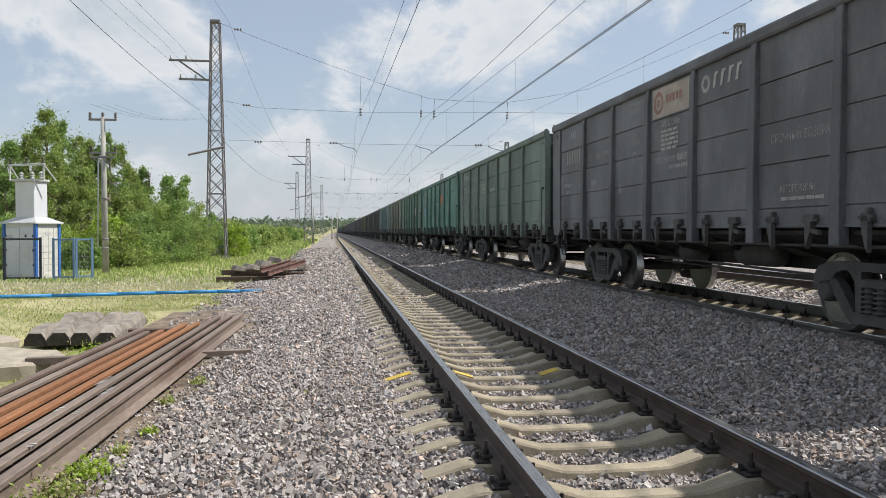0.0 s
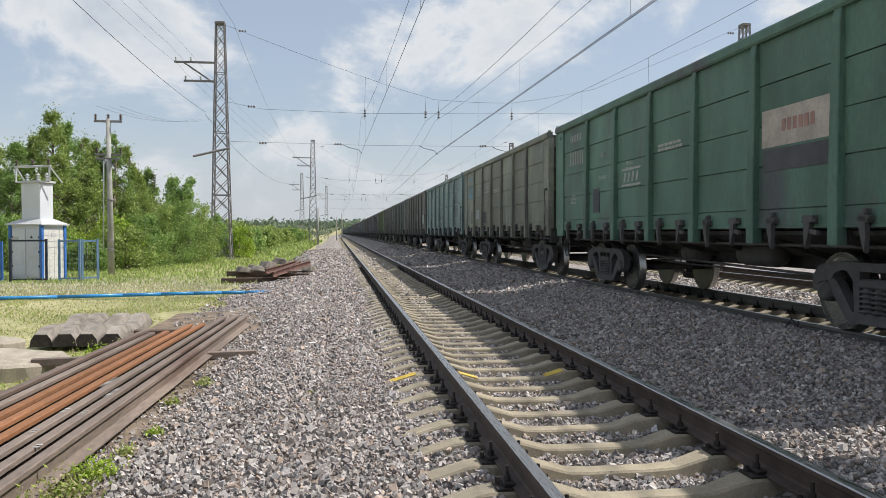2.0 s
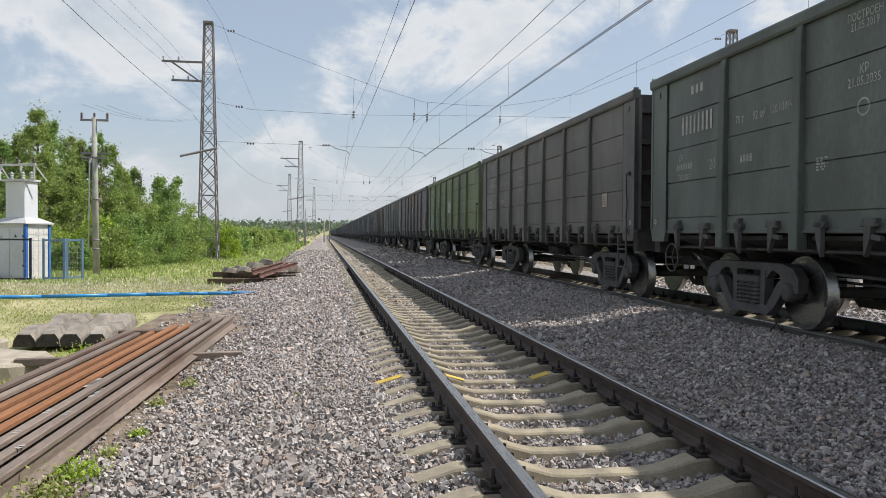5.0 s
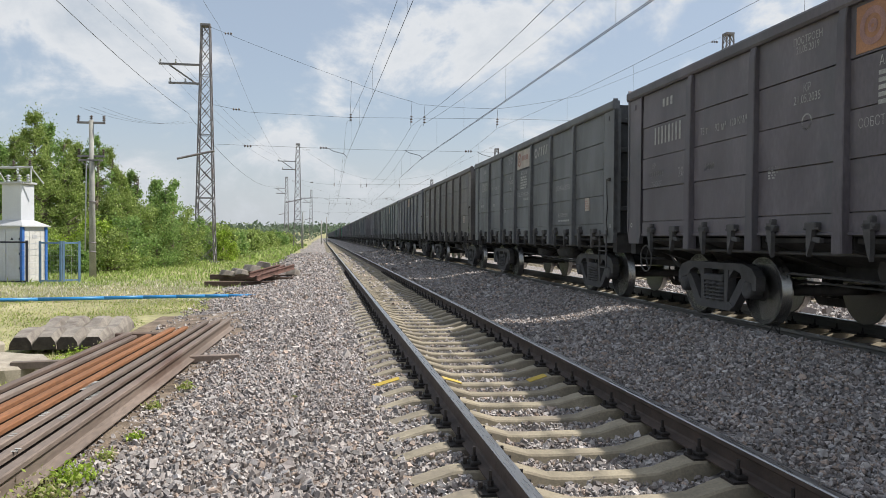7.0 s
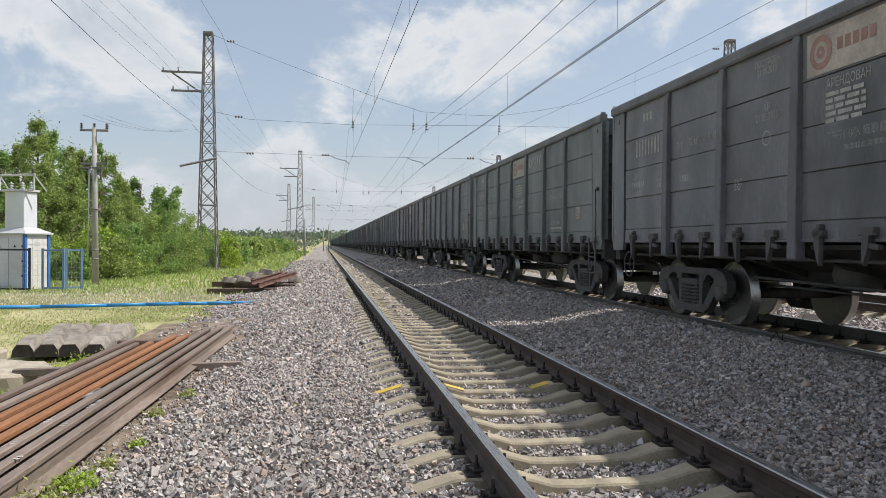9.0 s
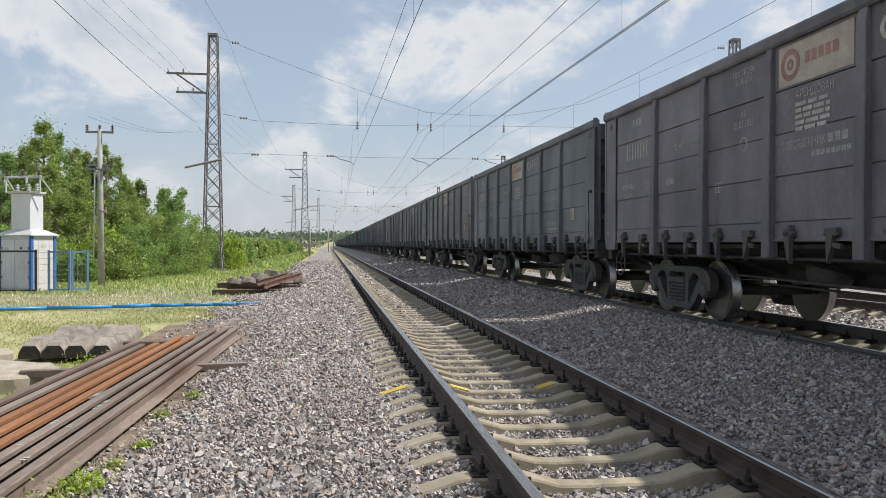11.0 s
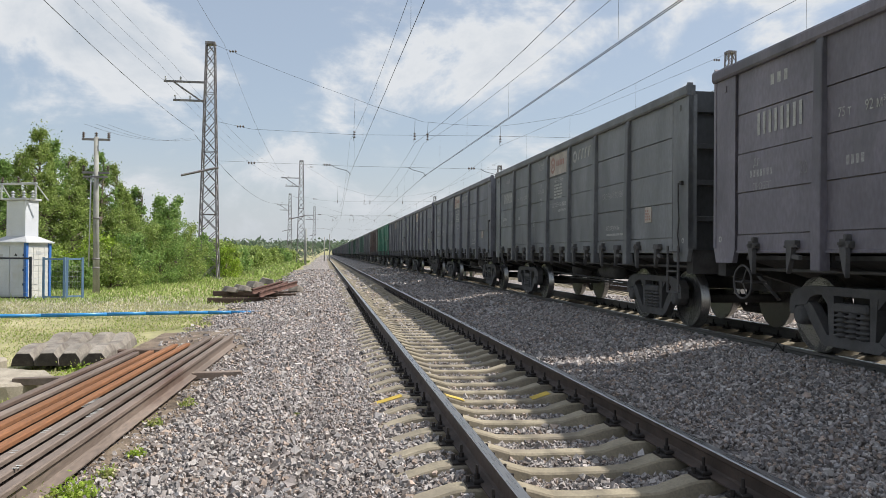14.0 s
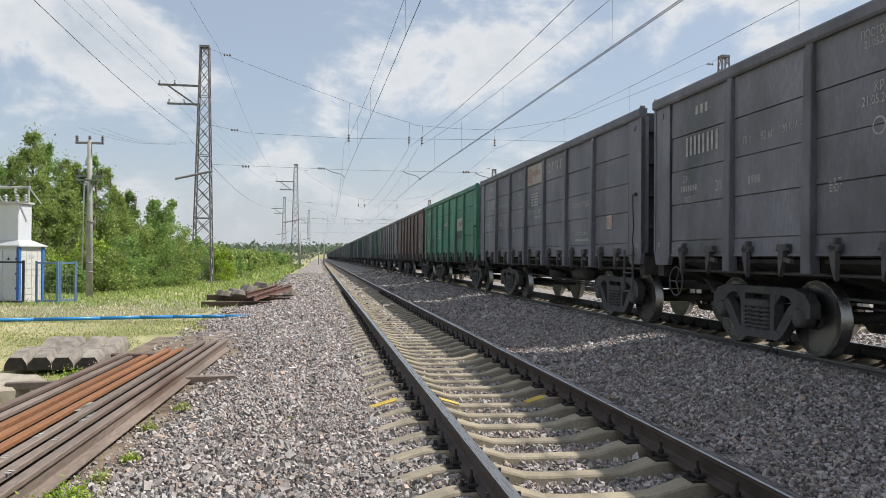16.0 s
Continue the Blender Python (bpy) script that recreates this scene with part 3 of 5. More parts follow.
M_WHEEL = material("dark_wheel_disc", (0.048, 0.045, 0.044), 0.6, vary=0.12, scale=4, fine=30, bump=0.05)
FLIP = Matrix.Rotation(math.pi, 4, "Z")
WHEELS = (-4.325 - .925, -4.325 + .925, 4.325 - .925, 4.325 + .925)
SHARED = {}


def shared(name, build, mat):
    if name not in SHARED:
        SHARED[name] = mesh_of(name, build(), mat)
    return SHARED[name]


def open_wagon(pressed=False, near=True):
    """An open goods wagon on two bogies; x across, the near side at -x, rails at height 0."""
    w = thing("goods_wagon", "open goods wagon", "goods wagon", group="wagons of the train")
    kind = "pressed" if pressed else "plain"
    part("underframe", shared("underframe", frame_bm, M_UNDER), None, w)
    for flip in (Matrix.Identity(4), FLIP):
        part("top_rail", shared("top_rail", top_rail_bm, M_PAINT), None, w, m=flip)
        for y in POSTS:
            part("post", shared("post", post_bm, M_PAINT), None, w, m=flip @ pose(0, y, 0))
        for a, b in BAYS:
            panel = part("side_panel", shared("side_panel_%s_%d" % (kind, round((a - b) * 100)), lambda: panel_bm(a - b, pressed), M_PAINT), None, w, m=flip @ pose(0, (a + b) / 2, 0))
            for z in (1.79, 2.48, 3.11) if pressed else ():
                part("pressed_ridge", shared("pressed_ridge_%d" % round((a - b) * 100), lambda: ridge_bm(a - b), M_PAINT), None, panel, m=pose(0, 0, z))
        for s in (1, -1):
            mirror = Matrix.Diagonal((1, s, 1, 1))
            part("corner_plate", shared("corner_plate%d" % s, lambda: flipped(corner_bm(), s), M_PAINT), None, w, m=flip @ pose(0, s * (HALF - CORNER / 2), 0))
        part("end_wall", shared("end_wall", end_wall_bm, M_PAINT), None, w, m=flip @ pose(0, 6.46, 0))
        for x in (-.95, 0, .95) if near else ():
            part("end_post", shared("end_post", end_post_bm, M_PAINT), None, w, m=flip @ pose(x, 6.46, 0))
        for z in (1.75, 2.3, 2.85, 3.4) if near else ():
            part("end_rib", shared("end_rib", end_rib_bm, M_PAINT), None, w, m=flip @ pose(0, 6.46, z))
        part("coupler", shared("coupler", lambda: coupler_bm(1), M_BOGIE), None, w, m=flip)
        for y in (-4.325, 4.325):
            part("side_frame", shared("side_frame", side_frame_bm, M_BOGIE), None, w, m=flip @ pose(0, y, 0))
            if near:
                part("bolster_end", shared("bolster_end", bolster_bm, M_BOGIE), None, w, m=flip @ pose(0, y, 0))
                for d in (-.19, 0, .19):
                    part("coil_spring", shared("coil_spring", spring_bm, M_BOGIE), None, w, m=flip @ pose(0, y + d, 0))
        if near:
            for a, b in BAYS:
                c, q = (a + b) / 2, (a - b) / 4.4
                part("hatch_lock", shared("hatch_lock", lock_bm, M_BOGIE), None, w, m=flip @ pose(0, c + q, 0))
                part("hatch_catch", shared("hatch_catch", catch_bm, M_BOGIE), None, w, m=flip @ pose(0, c - q, 0))
            part("ladder", shared("ladder", ladder_bm, M_BOGIE), None, w, m=flip @ pose(0, -6.2, 0))
    for y in WHEELS:
        bm = bmesh.new()
        rod(bm, (-1.0, 0, 0), (1.0, 0, 0), .075, 10)
        ax = part("wheelset", shared("wheelset", lambda: bm, M_UNDER), None, w, m=pose(0, y, .475))
        disc = shared("wheel" if near else "far_wheel", lambda: wheel_bm(20 if near else 10), [M_WHEEL, M_TREAD])
        part("wheel", disc, None, ax, m=pose(-.795, 0, 0))
        part("wheel", disc, None, ax, m=pose(.795, 0, 0, 0, 0, 180))
    if near:
        part("brake_gear", shared("brake_gear", brake_bm, M_BOGIE), None, w)
        part("hand_wheel", shared("hand_wheel", hand_wheel_bm, M_BOGIE), None, w, m=pose(-.1, 6.0, .85))
        part("release_cable", shared("release_cable", cable_bm, M_UNDER), None, w, "thin black hanging cable")
        for s in (-1, 1):
            part("hook_mark", shared("hook_mark", lambda: ring_bm(.022, .042, 10, -1.534, 0, 1.42), M_LETTER), None, w, "small white hook mark", pose(0, s * 6.42, 0))
    return w


def cable_bm():
    bm = bmesh.new()
    pts = [(-1.55, -6.40, 2.30), (-1.57, -6.33, 2.30), (-1.56, -6.31, 2.05), (-1.555, -6.33, 1.75), (-1.56, -6.30, 1.5), (-1.555, -6.36, 1.24)]
    for p, q in zip(pts, pts[1:]):
        rod(bm, p, q, .011, 5)
    box(bm, -1.57, -1.53, -6.43, -6.37, 2.27, 2.33)
    return bm


def flipped(bm, s):
    if s < 0:
        bmesh.ops.scale(bm, vec=(1, -1, 1), verts=bm.verts)
        bmesh.ops.reverse_faces(bm, faces=bm.faces)
    return bm


def mark(w, kind):
    """Painted writing and plates on the near side."""
    def mid(i):
        return (BAYS[i][0] + BAYS[i][1]) / 2
    if kind in ("lease", "lease_orange", "plain_grey"):
        bars(w, "number_bar", mid(0) - .1, 2.72, 1.0, .28, 8, gap=.55)
        bars(w, "emblem_bar", mid(0) - .1, 3.30, .42, .13, 3, gap=.5)
        write(w, "20", mid(0) - .55, 2.14, .22)
        write(w, "ДР", mid(0) + .42, 2.34, .13)
        bars(w, "marking_bar", mid(0) + .30, 2.20, .52, .09, 7, gap=.4)
        write(w, "ПРОБЕГ", mid(0) + .30, 2.03, .13)
        write(w, "75 т", mid(1) + .48, 2.68, .15)
        write(w, "92 м³", mid(1) + .02, 2.68, .16)
        write(w, "120 КМ/Ч", mid(1) - .46, 2.70, .14)
        bars(w, "marking_bar", mid(1) + .30, 2.16, .3, .10, 4)
        write(w, "ПОСТРОЕН\n21.05.2019", mid(2) - .2, 3.42, .12)
        write(w, "КР\n21.05.2035", mid(2) - .2, 2.86, .14)
        part("round_mark", ring_bm(.075, .095, y=mid(2) - .2, z=2.52), M_LETTER, w)
        bars(w, "marking_bar", mid(2) + .45, 2.05, .2, .02, 2, rows=5)
    if kind in ("lease", "lease_orange"):
        bm = bmesh.new()
        box(bm, -1.52, -1.508, mid(3) - .68, mid(3) + .68, 3.08, 3.56)
        sign = part("sign_plate", bm, M_PLATE if kind == "lease" else M_ORANGE, w, "faded advertising plate with a round emblem")
        part("round_mark", ring_bm(.12, .19, x=-1.5235, y=mid(3) + .44, z=3.32), M_RED, sign)
        part("round_mark", ring_bm(.02, .07, x=-1.5235, y=mid(3) + .44, z=3.32), M_RED, sign)
        bars(sign, "emblem_bar", mid(3) - .15, 3.28, .62, .13, 5, x=-1.5235, mat=M_RED, gap=.25)
        write(w, "АРЕНДОВАН", mid(3), 2.90, .14)
        bars(w, "marking_bar", mid(3), 2.81, .72, .045, 8, rows=5, gap=.2)
        write(w, "СОБСТВЕННИК", mid(3) + .22, 2.32, .14)
        bars(w, "marking_bar", mid(3) - .42, 2.32, .36, .10, 3, gap=.2)
        bars(w, "marking_bar", mid(3) - .3, 2.20, .7, .06, 8, gap=.2)
        bm = ring_bm(.07, .13, y=mid(4) + .52, z=3.34)
        part("round_mark", bm, M_LETTER if kind == "lease" else M_ORANGE, w)
        bm = bmesh.new()
        for i in range(4):
            y = mid(4) + .30 - i * .21
            prism(bm, [(y, 3.24), (y - .07, 3.24), (y - .12, 3.46), (y - .05, 3.46)], "x", -1.516, -1.511)
            prism(bm, [(y - .05, 3.42), (y - .16, 3.42), (y - .17, 3.46), (y - .06, 3.46)], "x", -1.5165, -1.5115)
        part("emblem_bar", bm, M_LETTER if kind == "lease" else M_ORANGE, w, "owner's emblem as plain slanted bars")
        write(w, "СРОЧНЫЙ ВОЗВРАТ", mid(5) - .12, 2.27, .155)
        write(w, "АВТОРЕЖИМЫ", mid(5) - .05, 1.66, .12)
        bars(w, "marking_bar", mid(5) - .15, 1.56, .85, .04, 5, gap=.1)
    if kind in ("lease", "lease_orange", "plain_grey"):
        bm = bmesh.new()
        box(bm, -1.52, -1.508, mid(6) - .08, mid(6) + .18, 1.75, 2.01)
        plate = part("data_plate", bm, M_PLATE, w, "small square data plate")
        bars(plate, "marking_bar", mid(6) + .05, 1.93, .2, .03, 4, x=-1.5235, mat=M_RED, rows=4)
    if kind.startswith("green"):
        blue = M_BLUEPRINT if kind == "green_blue" else None
        bars(w, "number_bar", mid(0) - .1, 2.72, 1.05, .32, 8, gap=.55, mat=blue)
        bars(w, "emblem_bar", mid(0) - .05, 3.26, .85, .15, 7, gap=.5, mat=blue)
        write(w, "20", mid(0) - .62, 2.30, .24)
        bars(w, "marking_bar", mid(0) + .1, 2.0, .4, .05, 5, rows=3)
        write(w, "88м³", mid(1) - .1, 2.72, .16)
        bars(w, "marking_bar", mid(1) - .1, 2.28, .5, .07, 5)
        bars(w, "marking_bar", mid(3), 2.62, 1.1, .045, 12, rows=2, gap=.2)
        bars(w, "emblem_bar", mid(2) + .1, 2.45, .45, .07, 3, rows=2)

    def patch(name, mat, i, y, z0, z1, half, label):
        bm = bmesh.new()
        box(bm, -1.514, -1.508, mid(i) + y - half, mid(i) + y + half, z0, z1)
        return part(name, bm, mat, w, label)
    if kind == "green_orange":
        p = patch("sign_plate", M_ORANGE, 4, 0, 2.55, 3.02, .70, "faded orange plate with a wheel emblem")
        part("round_mark", ring_bm(.15, .19, x=-1.518, y=mid(4) + .3, z=2.78), M_RED, p)
        bars(p, "emblem_bar", mid(4) - .25, 2.70, .6, .12, 5, x=-1.518, mat=M_RED, gap=.25)
        patch("paint_patch", M_BLACKPAINT, 1, -.3, 1.55, 2.0, .38, "black painted-over patch")
        patch("paint_patch", M_BLUEPRINT, 0, .3, 2.05, 2.5, .35, "blue touch-up patch")
    if kind == "green_white":
        p = patch("sign_plate", M_PLATE, 5, 0, 2.25, 2.72, .70, "pale plate with faded red print")
        bars(p, "emblem_bar", mid(5) - .1, 2.42, .7, .15, 6, x=-1.518, mat=M_RED, gap=.3)
        patch("paint_patch", M_BLACKPAINT, 5, 0, 1.95, 2.22, .66, "grey painted-over patch")
        patch("paint_patch", M_BLACKPAINT, 1, .3, 1.6, 2.1, .2, "dark touch-up patch")
    def emblem(i, y, z, half):
        """A slanted owner's frame as plain outline bars."""
        bm = bmesh.new()
        c = mid(i) + y
        for z0, z1 in ((z - .17, z - .13), (z + .13, z + .17)):
            prism(bm, [(c + half, z0), (c - half, z0), (c - half - .06, z1), (c + half - .06, z1)], "x", -1.516, -1.511)
        for d in (-.30, -.10, .10, .30):
            prism(bm, [(c + d + .04, z - .09), (c + d - .04, z - .09), (c + d - .10, z + .09), (c + d - .02, z + .09)], "x", -1.516, -1.511)
        part("emblem_bar", bm, M_LETTER, w, "owner's emblem as plain slanted bars")
    if kind == "green":
        patch("paint_patch", M_MINT, 0, .05, 1.50, 1.98, .62, "mint touch-up patch along the lower plate")
        patch("paint_patch", M_MINT, 0, .42, 2.30, 2.62, .16, "mint touch-up patch")
        patch("paint_patch", M_BLACKPAINT, 1, -.42, 1.50, 2.16, .34, "dark painted-over patch")
        patch("paint_patch", M_MINT, 1, .55, 1.55, 2.35, .07, "mint run of paint")
        patch("paint_patch", M_MINT, 2, .30, 1.50, 2.05, .30, "mint touch-up patch")
        emblem(2, -.1, 2.72, .52)
    if kind in ("green_white", "green_blue"):
        emblem(2, .1, 2.80 if kind == "green_blue" else 2.22, .46)
    if kind == "green_blue":
        patch("paint_patch", M_BLUEPRINT, 0, -.05, 2.56, 2.70, .62, "blue band under the number")
        patch("paint_patch", M_BLACKPAINT, 0, -.42, 1.52, 2.0, .30, "dark touch-up patch")
        patch("paint_patch", M_BLACKPAINT, 2, .45, 1.52, 1.95, .26, "dark touch-up patch")
    if kind == "green_mint":
        patch("paint_patch", M_MINT, 0, .38, 2.12, 2.30, .34, "mint touch-up patch")
        patch("paint_patch", M_BLACKPAINT, 1, -.2, 1.55, 2.25, .46, "dark painted-over patch")
        patch("paint_patch", M_MINT, 0, .3, 1.5, 2.1, .5, "mint touch-up patch")
        patch("paint_patch", M_MINT, 0, -.1, 2.62, 3.0, .62, "mint touch-up patch")
        patch("paint_patch", M_PALE, 3, -.2, 2.15, 2.55, .6, "pale touch-up patch")
        patch("paint_patch", M_MINT, 1, .45, 1.5, 1.75, .18, "mint touch-up patch")
    if kind == "green_blue":
        patch("paint_patch", M_PALE, 1, .3, 1.7, 2.05, .4, "pale touch-up patch")
    if kind == "brown":
        bars(w, "number_bar", mid(0) - .1, 2.72, 1.0, .26, 8, gap=.45, mat=M_PALE)
        patch("paint_patch", M_PALE, 6, .2, 1.75, 2.3, .42, "pale blue touch-up patch")
        patch("paint_patch", M_PALE, 4, -.2, 1.95, 2.35, .36, "pale touch-up patch")
        bars(w, "marking_bar", mid(1) - .2, 2.05, .5, .06, 5, rows=2)
    if kind == "mint":
        bars(w, "number_bar", mid(0) - .1, 2.70, .9, .26, 8, gap=.45)


GREY, MINT_C = (0.134, 0.136, 0.150), (0.195, 0.268, 0.262)
LOOKS = {
    0: ("lease", GREY, "dark grey open goods wagon with white lettering and a faded plate"),
    1: ("green", (0.142, 0.180, 0.156), "worn grey-green open goods wagon with patched panels"),
    2: ("green_orange", (0.092, 0.200, 0.165), "teal green open goods wagon with an orange plate"),
    3: ("green_white", (0.089, 0.168, 0.129), "green open goods wagon with a pale plate"),
    4: ("green_blue", (0.188, 0.200, 0.158), "olive grey open goods wagon with blue numbering"),
    5: ("mint", MINT_C, "pale mint open goods wagon with pressed ridges"),
    6: ("brown", (0.104, 0.098, 0.091), "brownish grey open goods wagon with pale patches"),
    7: ("plain_grey", (0.096, 0.113, 0.102), "dark green-grey open goods wagon"),
    8: ("plain_grey", (0.118, 0.110, 0.105), "dark brown-grey open goods wagon"),
    9: ("green_mint", (0.122, 0.150, 0.078), "olive green open goods wagon with mint patches"),
    10: ("lease_orange", (0.118, 0.106, 0.118), "dark purplish grey open goods wagon with an orange emblem"),
    11: ("lease", (0.130, 0.134, 0.140), "dark grey open goods wagon with white lettering and a faded plate"),
    12: ("plain_grey", (0.128, 0.118, 0.112), "brownish dark grey open goods wagon with faded lettering"),
    25: ("green_white", (0.059, 0.194, 0.129), "bright green open goods wagon"),
    26: ("plain_grey", (0.109, 0.070, 0.064), "reddish brown open goods wagon"),
    28: ("green_white", (0.086, 0.158, 0.129), "green open goods wagon"),
}
# couplings stretch and the types differ a little in length
SHIFT = {10: .2, 11: .15, 12: .2, 13: .15, 14: .0, 15: -.15, 16: -.3, 17: -.4, 18: -.43, 19: -.45, 20: .1, 21: .15, 22: .15, 23: .2}
FIRST, DETAILED, LAST = -2, 28, 62
wagons = {}


def build_train():
    rnd = random.Random(5)
    protos = {}
    for k in range(FIRST, LAST + 1):
        near = k <= DETAILED
        kind, colour, label = LOOKS.get(k, ("lease" if k % 5 else "plain_grey", tuple(c * rnd.uniform(1.04, 1.18) for c in GREY),
                                            "dark grey open goods wagon with white lettering"))
        if not near:
            kind = "far"
            if rnd.random() < 0.2:
                colour, label = (0.06, 0.11, 0.09), "green open goods wagon"
        if kind not in protos:
            protos[kind] = open_wagon(kind == "mint", near)
            if near:
                mark(protos[kind], kind)
            w = protos[kind]
        else:
            w = copy_thing(protos[kind], Matrix.Identity(4))
        tagged(w, label)
        for o in w.children_recursive:
            # End walls, posts and ribs carry the gap's shade and grime in their colour.
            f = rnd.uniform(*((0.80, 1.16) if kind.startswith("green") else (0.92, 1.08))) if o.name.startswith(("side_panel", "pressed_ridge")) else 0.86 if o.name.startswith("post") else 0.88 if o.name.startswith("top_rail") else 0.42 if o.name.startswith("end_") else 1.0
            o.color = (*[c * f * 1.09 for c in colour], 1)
        wagons[k] = w


build_train()


def travelled(t):
    """Metres that the train has gone."""
    return -0.02735 * t * t + 20.8717 * t


def wagon_y(k, t):
    return 12.11 + 6.3766 + PITCH * k + SHIFT.get(k, 0.0) - HALF - travelled(t)


def motions():
    times = [0.5 * i for i in range(33)]
    for k, w in wagons.items():
        walk(w, [(t, pose(NEAR_X, wagon_y(k, t), RAIL_TOP)) for t in times])
        if k <= DETAILED - 2:
            axles = [o for o in w.children if o.name.startswith("wheelset")]
            for ax in axles:
                x, y, z = ax.matrix_basis.translation
                walk(ax, [(i / FPS, Matrix.Translation((x, y, z)) @ Matrix.Rotation(travelled(i / FPS) / 0.475, 4, "X")) for i in range(481)])


RAIL_TOP = NEAR_Z + 0.192


# ---- ballast stones ----
def scattered_stones():
    rng = np.random.default_rng(3)
    octa = np.array([(1, 0, 0), (-1, 0, 0), (0, 1, 0), (0, -1, 0), (0, 0, 1), (0, 0, -1)]) * 1.02
    eight = np.array([(0, 2, 4), (2, 1, 4), (1, 3, 4), (3, 0, 4), (2, 0, 5), (1, 2, 5), (3, 1, 5), (0, 3, 5)])
    cube = np.array([(x, y, z) for x in (-1, 1) for y in (-1, 1) for z in (-1, 1)]) * .72
    quads = np.array([(0, 1, 3, 2), (4, 6, 7, 5), (0, 4, 5, 1), (2, 3, 7, 6), (0, 2, 6, 4), (1, 5, 7, 3)])
    spots = []
    for y0, y1, x0, x1, density, size in ((2.6, 4.6, -2.4, 4.6, 1750, .0165), (4.6, 10, -2.6, 6.0, 1560, .0160), (10, 18, -3.0, 6.0, 760, .0200), (18, 34, -3.1, 6.0, 230, .030), (34, 75, -2.9, 6.0, 44, .055),
                                          (6, 26, 9.0, 11.0, 160, .036)):
        n = int((y1 - y0) * (x1 - x0) * density)
        p = np.stack([rng.uniform(x0, x1, n), rng.uniform(y0, y1, n)], 1)
        # the wedge that lies open to the path, and no stones on sleepers or rails
        keep = (p[:, 0] > -0.46 * p[:, 1] - 0.3) & (p[:, 0] < 0.86 * p[:, 1] + 0.3)
        off = np.abs((p[:, 1] - 8.34 + 0.275) % 0.55 - 0.275)
        on = (off < 0.10) & (p[:, 0] > 0.50) & (p[:, 0] < 3.20)
        keep &= ~(on & (rng.random(n) > np.where((p[:, 0] > .86) & (p[:, 0] < 1.0), .5, np.where(p[:, 0] < .60, .4, .05))))
        for r in (TRACK_X - .798, TRACK_X + .798, NEAR_X - .798):
            keep &= np.abs(p[:, 0] - r) > 0.10
        # thin edge towards the grass
        keep &= rng.random(n) < smooth_step(*((-1.85, -0.95) if y0 < 18 else (-2.9, -2.2)), p[:, 0] + 0.3 * np.sin(p[:, 1] * 1.3) + 0.2 * np.sin(p[:, 1] * 3.7)) * .86 + .14
        p = p[keep]
        spots.append(np.column_stack([p, size * rng.lognormal(-.03, 0.30, len(p))]))
    s = np.concatenate(spots)
    t = (1 + 5 ** 0.5) / 2
    ico = np.array([(-1, t, 0), (1, t, 0), (-1, -t, 0), (1, -t, 0), (0, -1, t), (0, 1, t), (0, -1, -t), (0, 1, -t), (t, 0, -1), (t, 0, 1), (-t, 0, -1), (-t, 0, 1)]) / 1.902
    tri = np.array([(0, 11, 5), (0, 5, 1), (0, 1, 7), (0, 7, 10), (0, 10, 11), (1, 5, 9), (5, 11, 4), (11, 10, 2), (10, 7, 6), (7, 1, 8),
                    (3, 9, 4), (3, 4, 2), (3, 2, 6), (3, 6, 8), (3, 8, 9), (4, 9, 5), (2, 4, 11), (6, 2, 10), (8, 6, 7), (9, 8, 1)])
    close, pick = s[:, 1] < 4.6, rng.random(len(s)) < .35
    for s, form, faces, rough in ((s[close], ico, tri, .30), (s[~close & pick], octa, eight, .34), (s[~close & ~pick], cube, quads, .40)):
        n, k = len(s), len(form)
        v = form[None] * (1 + rng.uniform(-rough, rough * .8, (n, k, 3)))
        v = v * s[:, 2][:, None, None] * rng.uniform(.60, 1.40, (n, 1, 3))
        q = rng.normal(size=(n, 4)); q /= np.linalg.norm(q, axis=1)[:, None]
        w, x, y, z = q.T
        rot = np.stack([np.stack([1 - 2 * (y * y + z * z), 2 * (x * y - z * w), 2 * (x * z + y * w)], 1),
                        np.stack([2 * (x * y + z * w), 1 - 2 * (x * x + z * z), 2 * (y * z - x * w)], 1),
                        np.stack([2 * (x * z - y * w), 2 * (y * z + x * w), 1 - 2 * (x * x + y * y)], 1)], 1)
        v = np.einsum("nij,nkj->nki", rot, v)
        v += np.column_stack([s[:, 0], s[:, 1], bed(s[:, 0]) + rng.uniform(-.030, .016, n)])[:, None, :]
        f = faces[None] + (np.arange(n) * k)[:, None, None]
        ob = new("ballast_stones", raw_mesh("ballast_stones", v.reshape(-1, 3), f.reshape(-1, faces.shape[1]), M_STONE))
        tagged(ob, "loose grey and reddish crushed ballast stones", "ballast", kind="stuff")


scattered_stones()


def thin_yellow_marks():
    """Yellow paint on one sleeper, at both ends of the near rail and by the far rail."""
    s = near_sleepers[30]
    for x0, x1 in ((-1.36, -1.06), (-0.58, -0.38), (0.38, 0.58)):
        bm = bmesh.new()
        pts = [(-1.36, -0.09), (-1.06, -0.004), (-0.58, -0.008), (-0.38, -0.068), (0.38, -0.068), (0.58, -0.008)]
        z0, z1 = dict(pts)[x0], dict(pts)[x1]
        prism(bm, [(x0, z0 + .004), (x1, z1 + .004), (x1, z1 + .008), (x0, z0 + .008)], "y", -0.078, 0.078)
        part("paint_mark", bm, M_YELLOW, s, "yellow painted mark")


thin_yellow_marks()


# ---- piles beside the track ----
M_SOIL = material("brown_stony_soil", (0.15, 0.115, 0.085), 0.95, vary=0.45, scale=5, fine=45, bump=0.8, dirt=(0.25, 0.20, 0.15), dirt_amount=0.3)


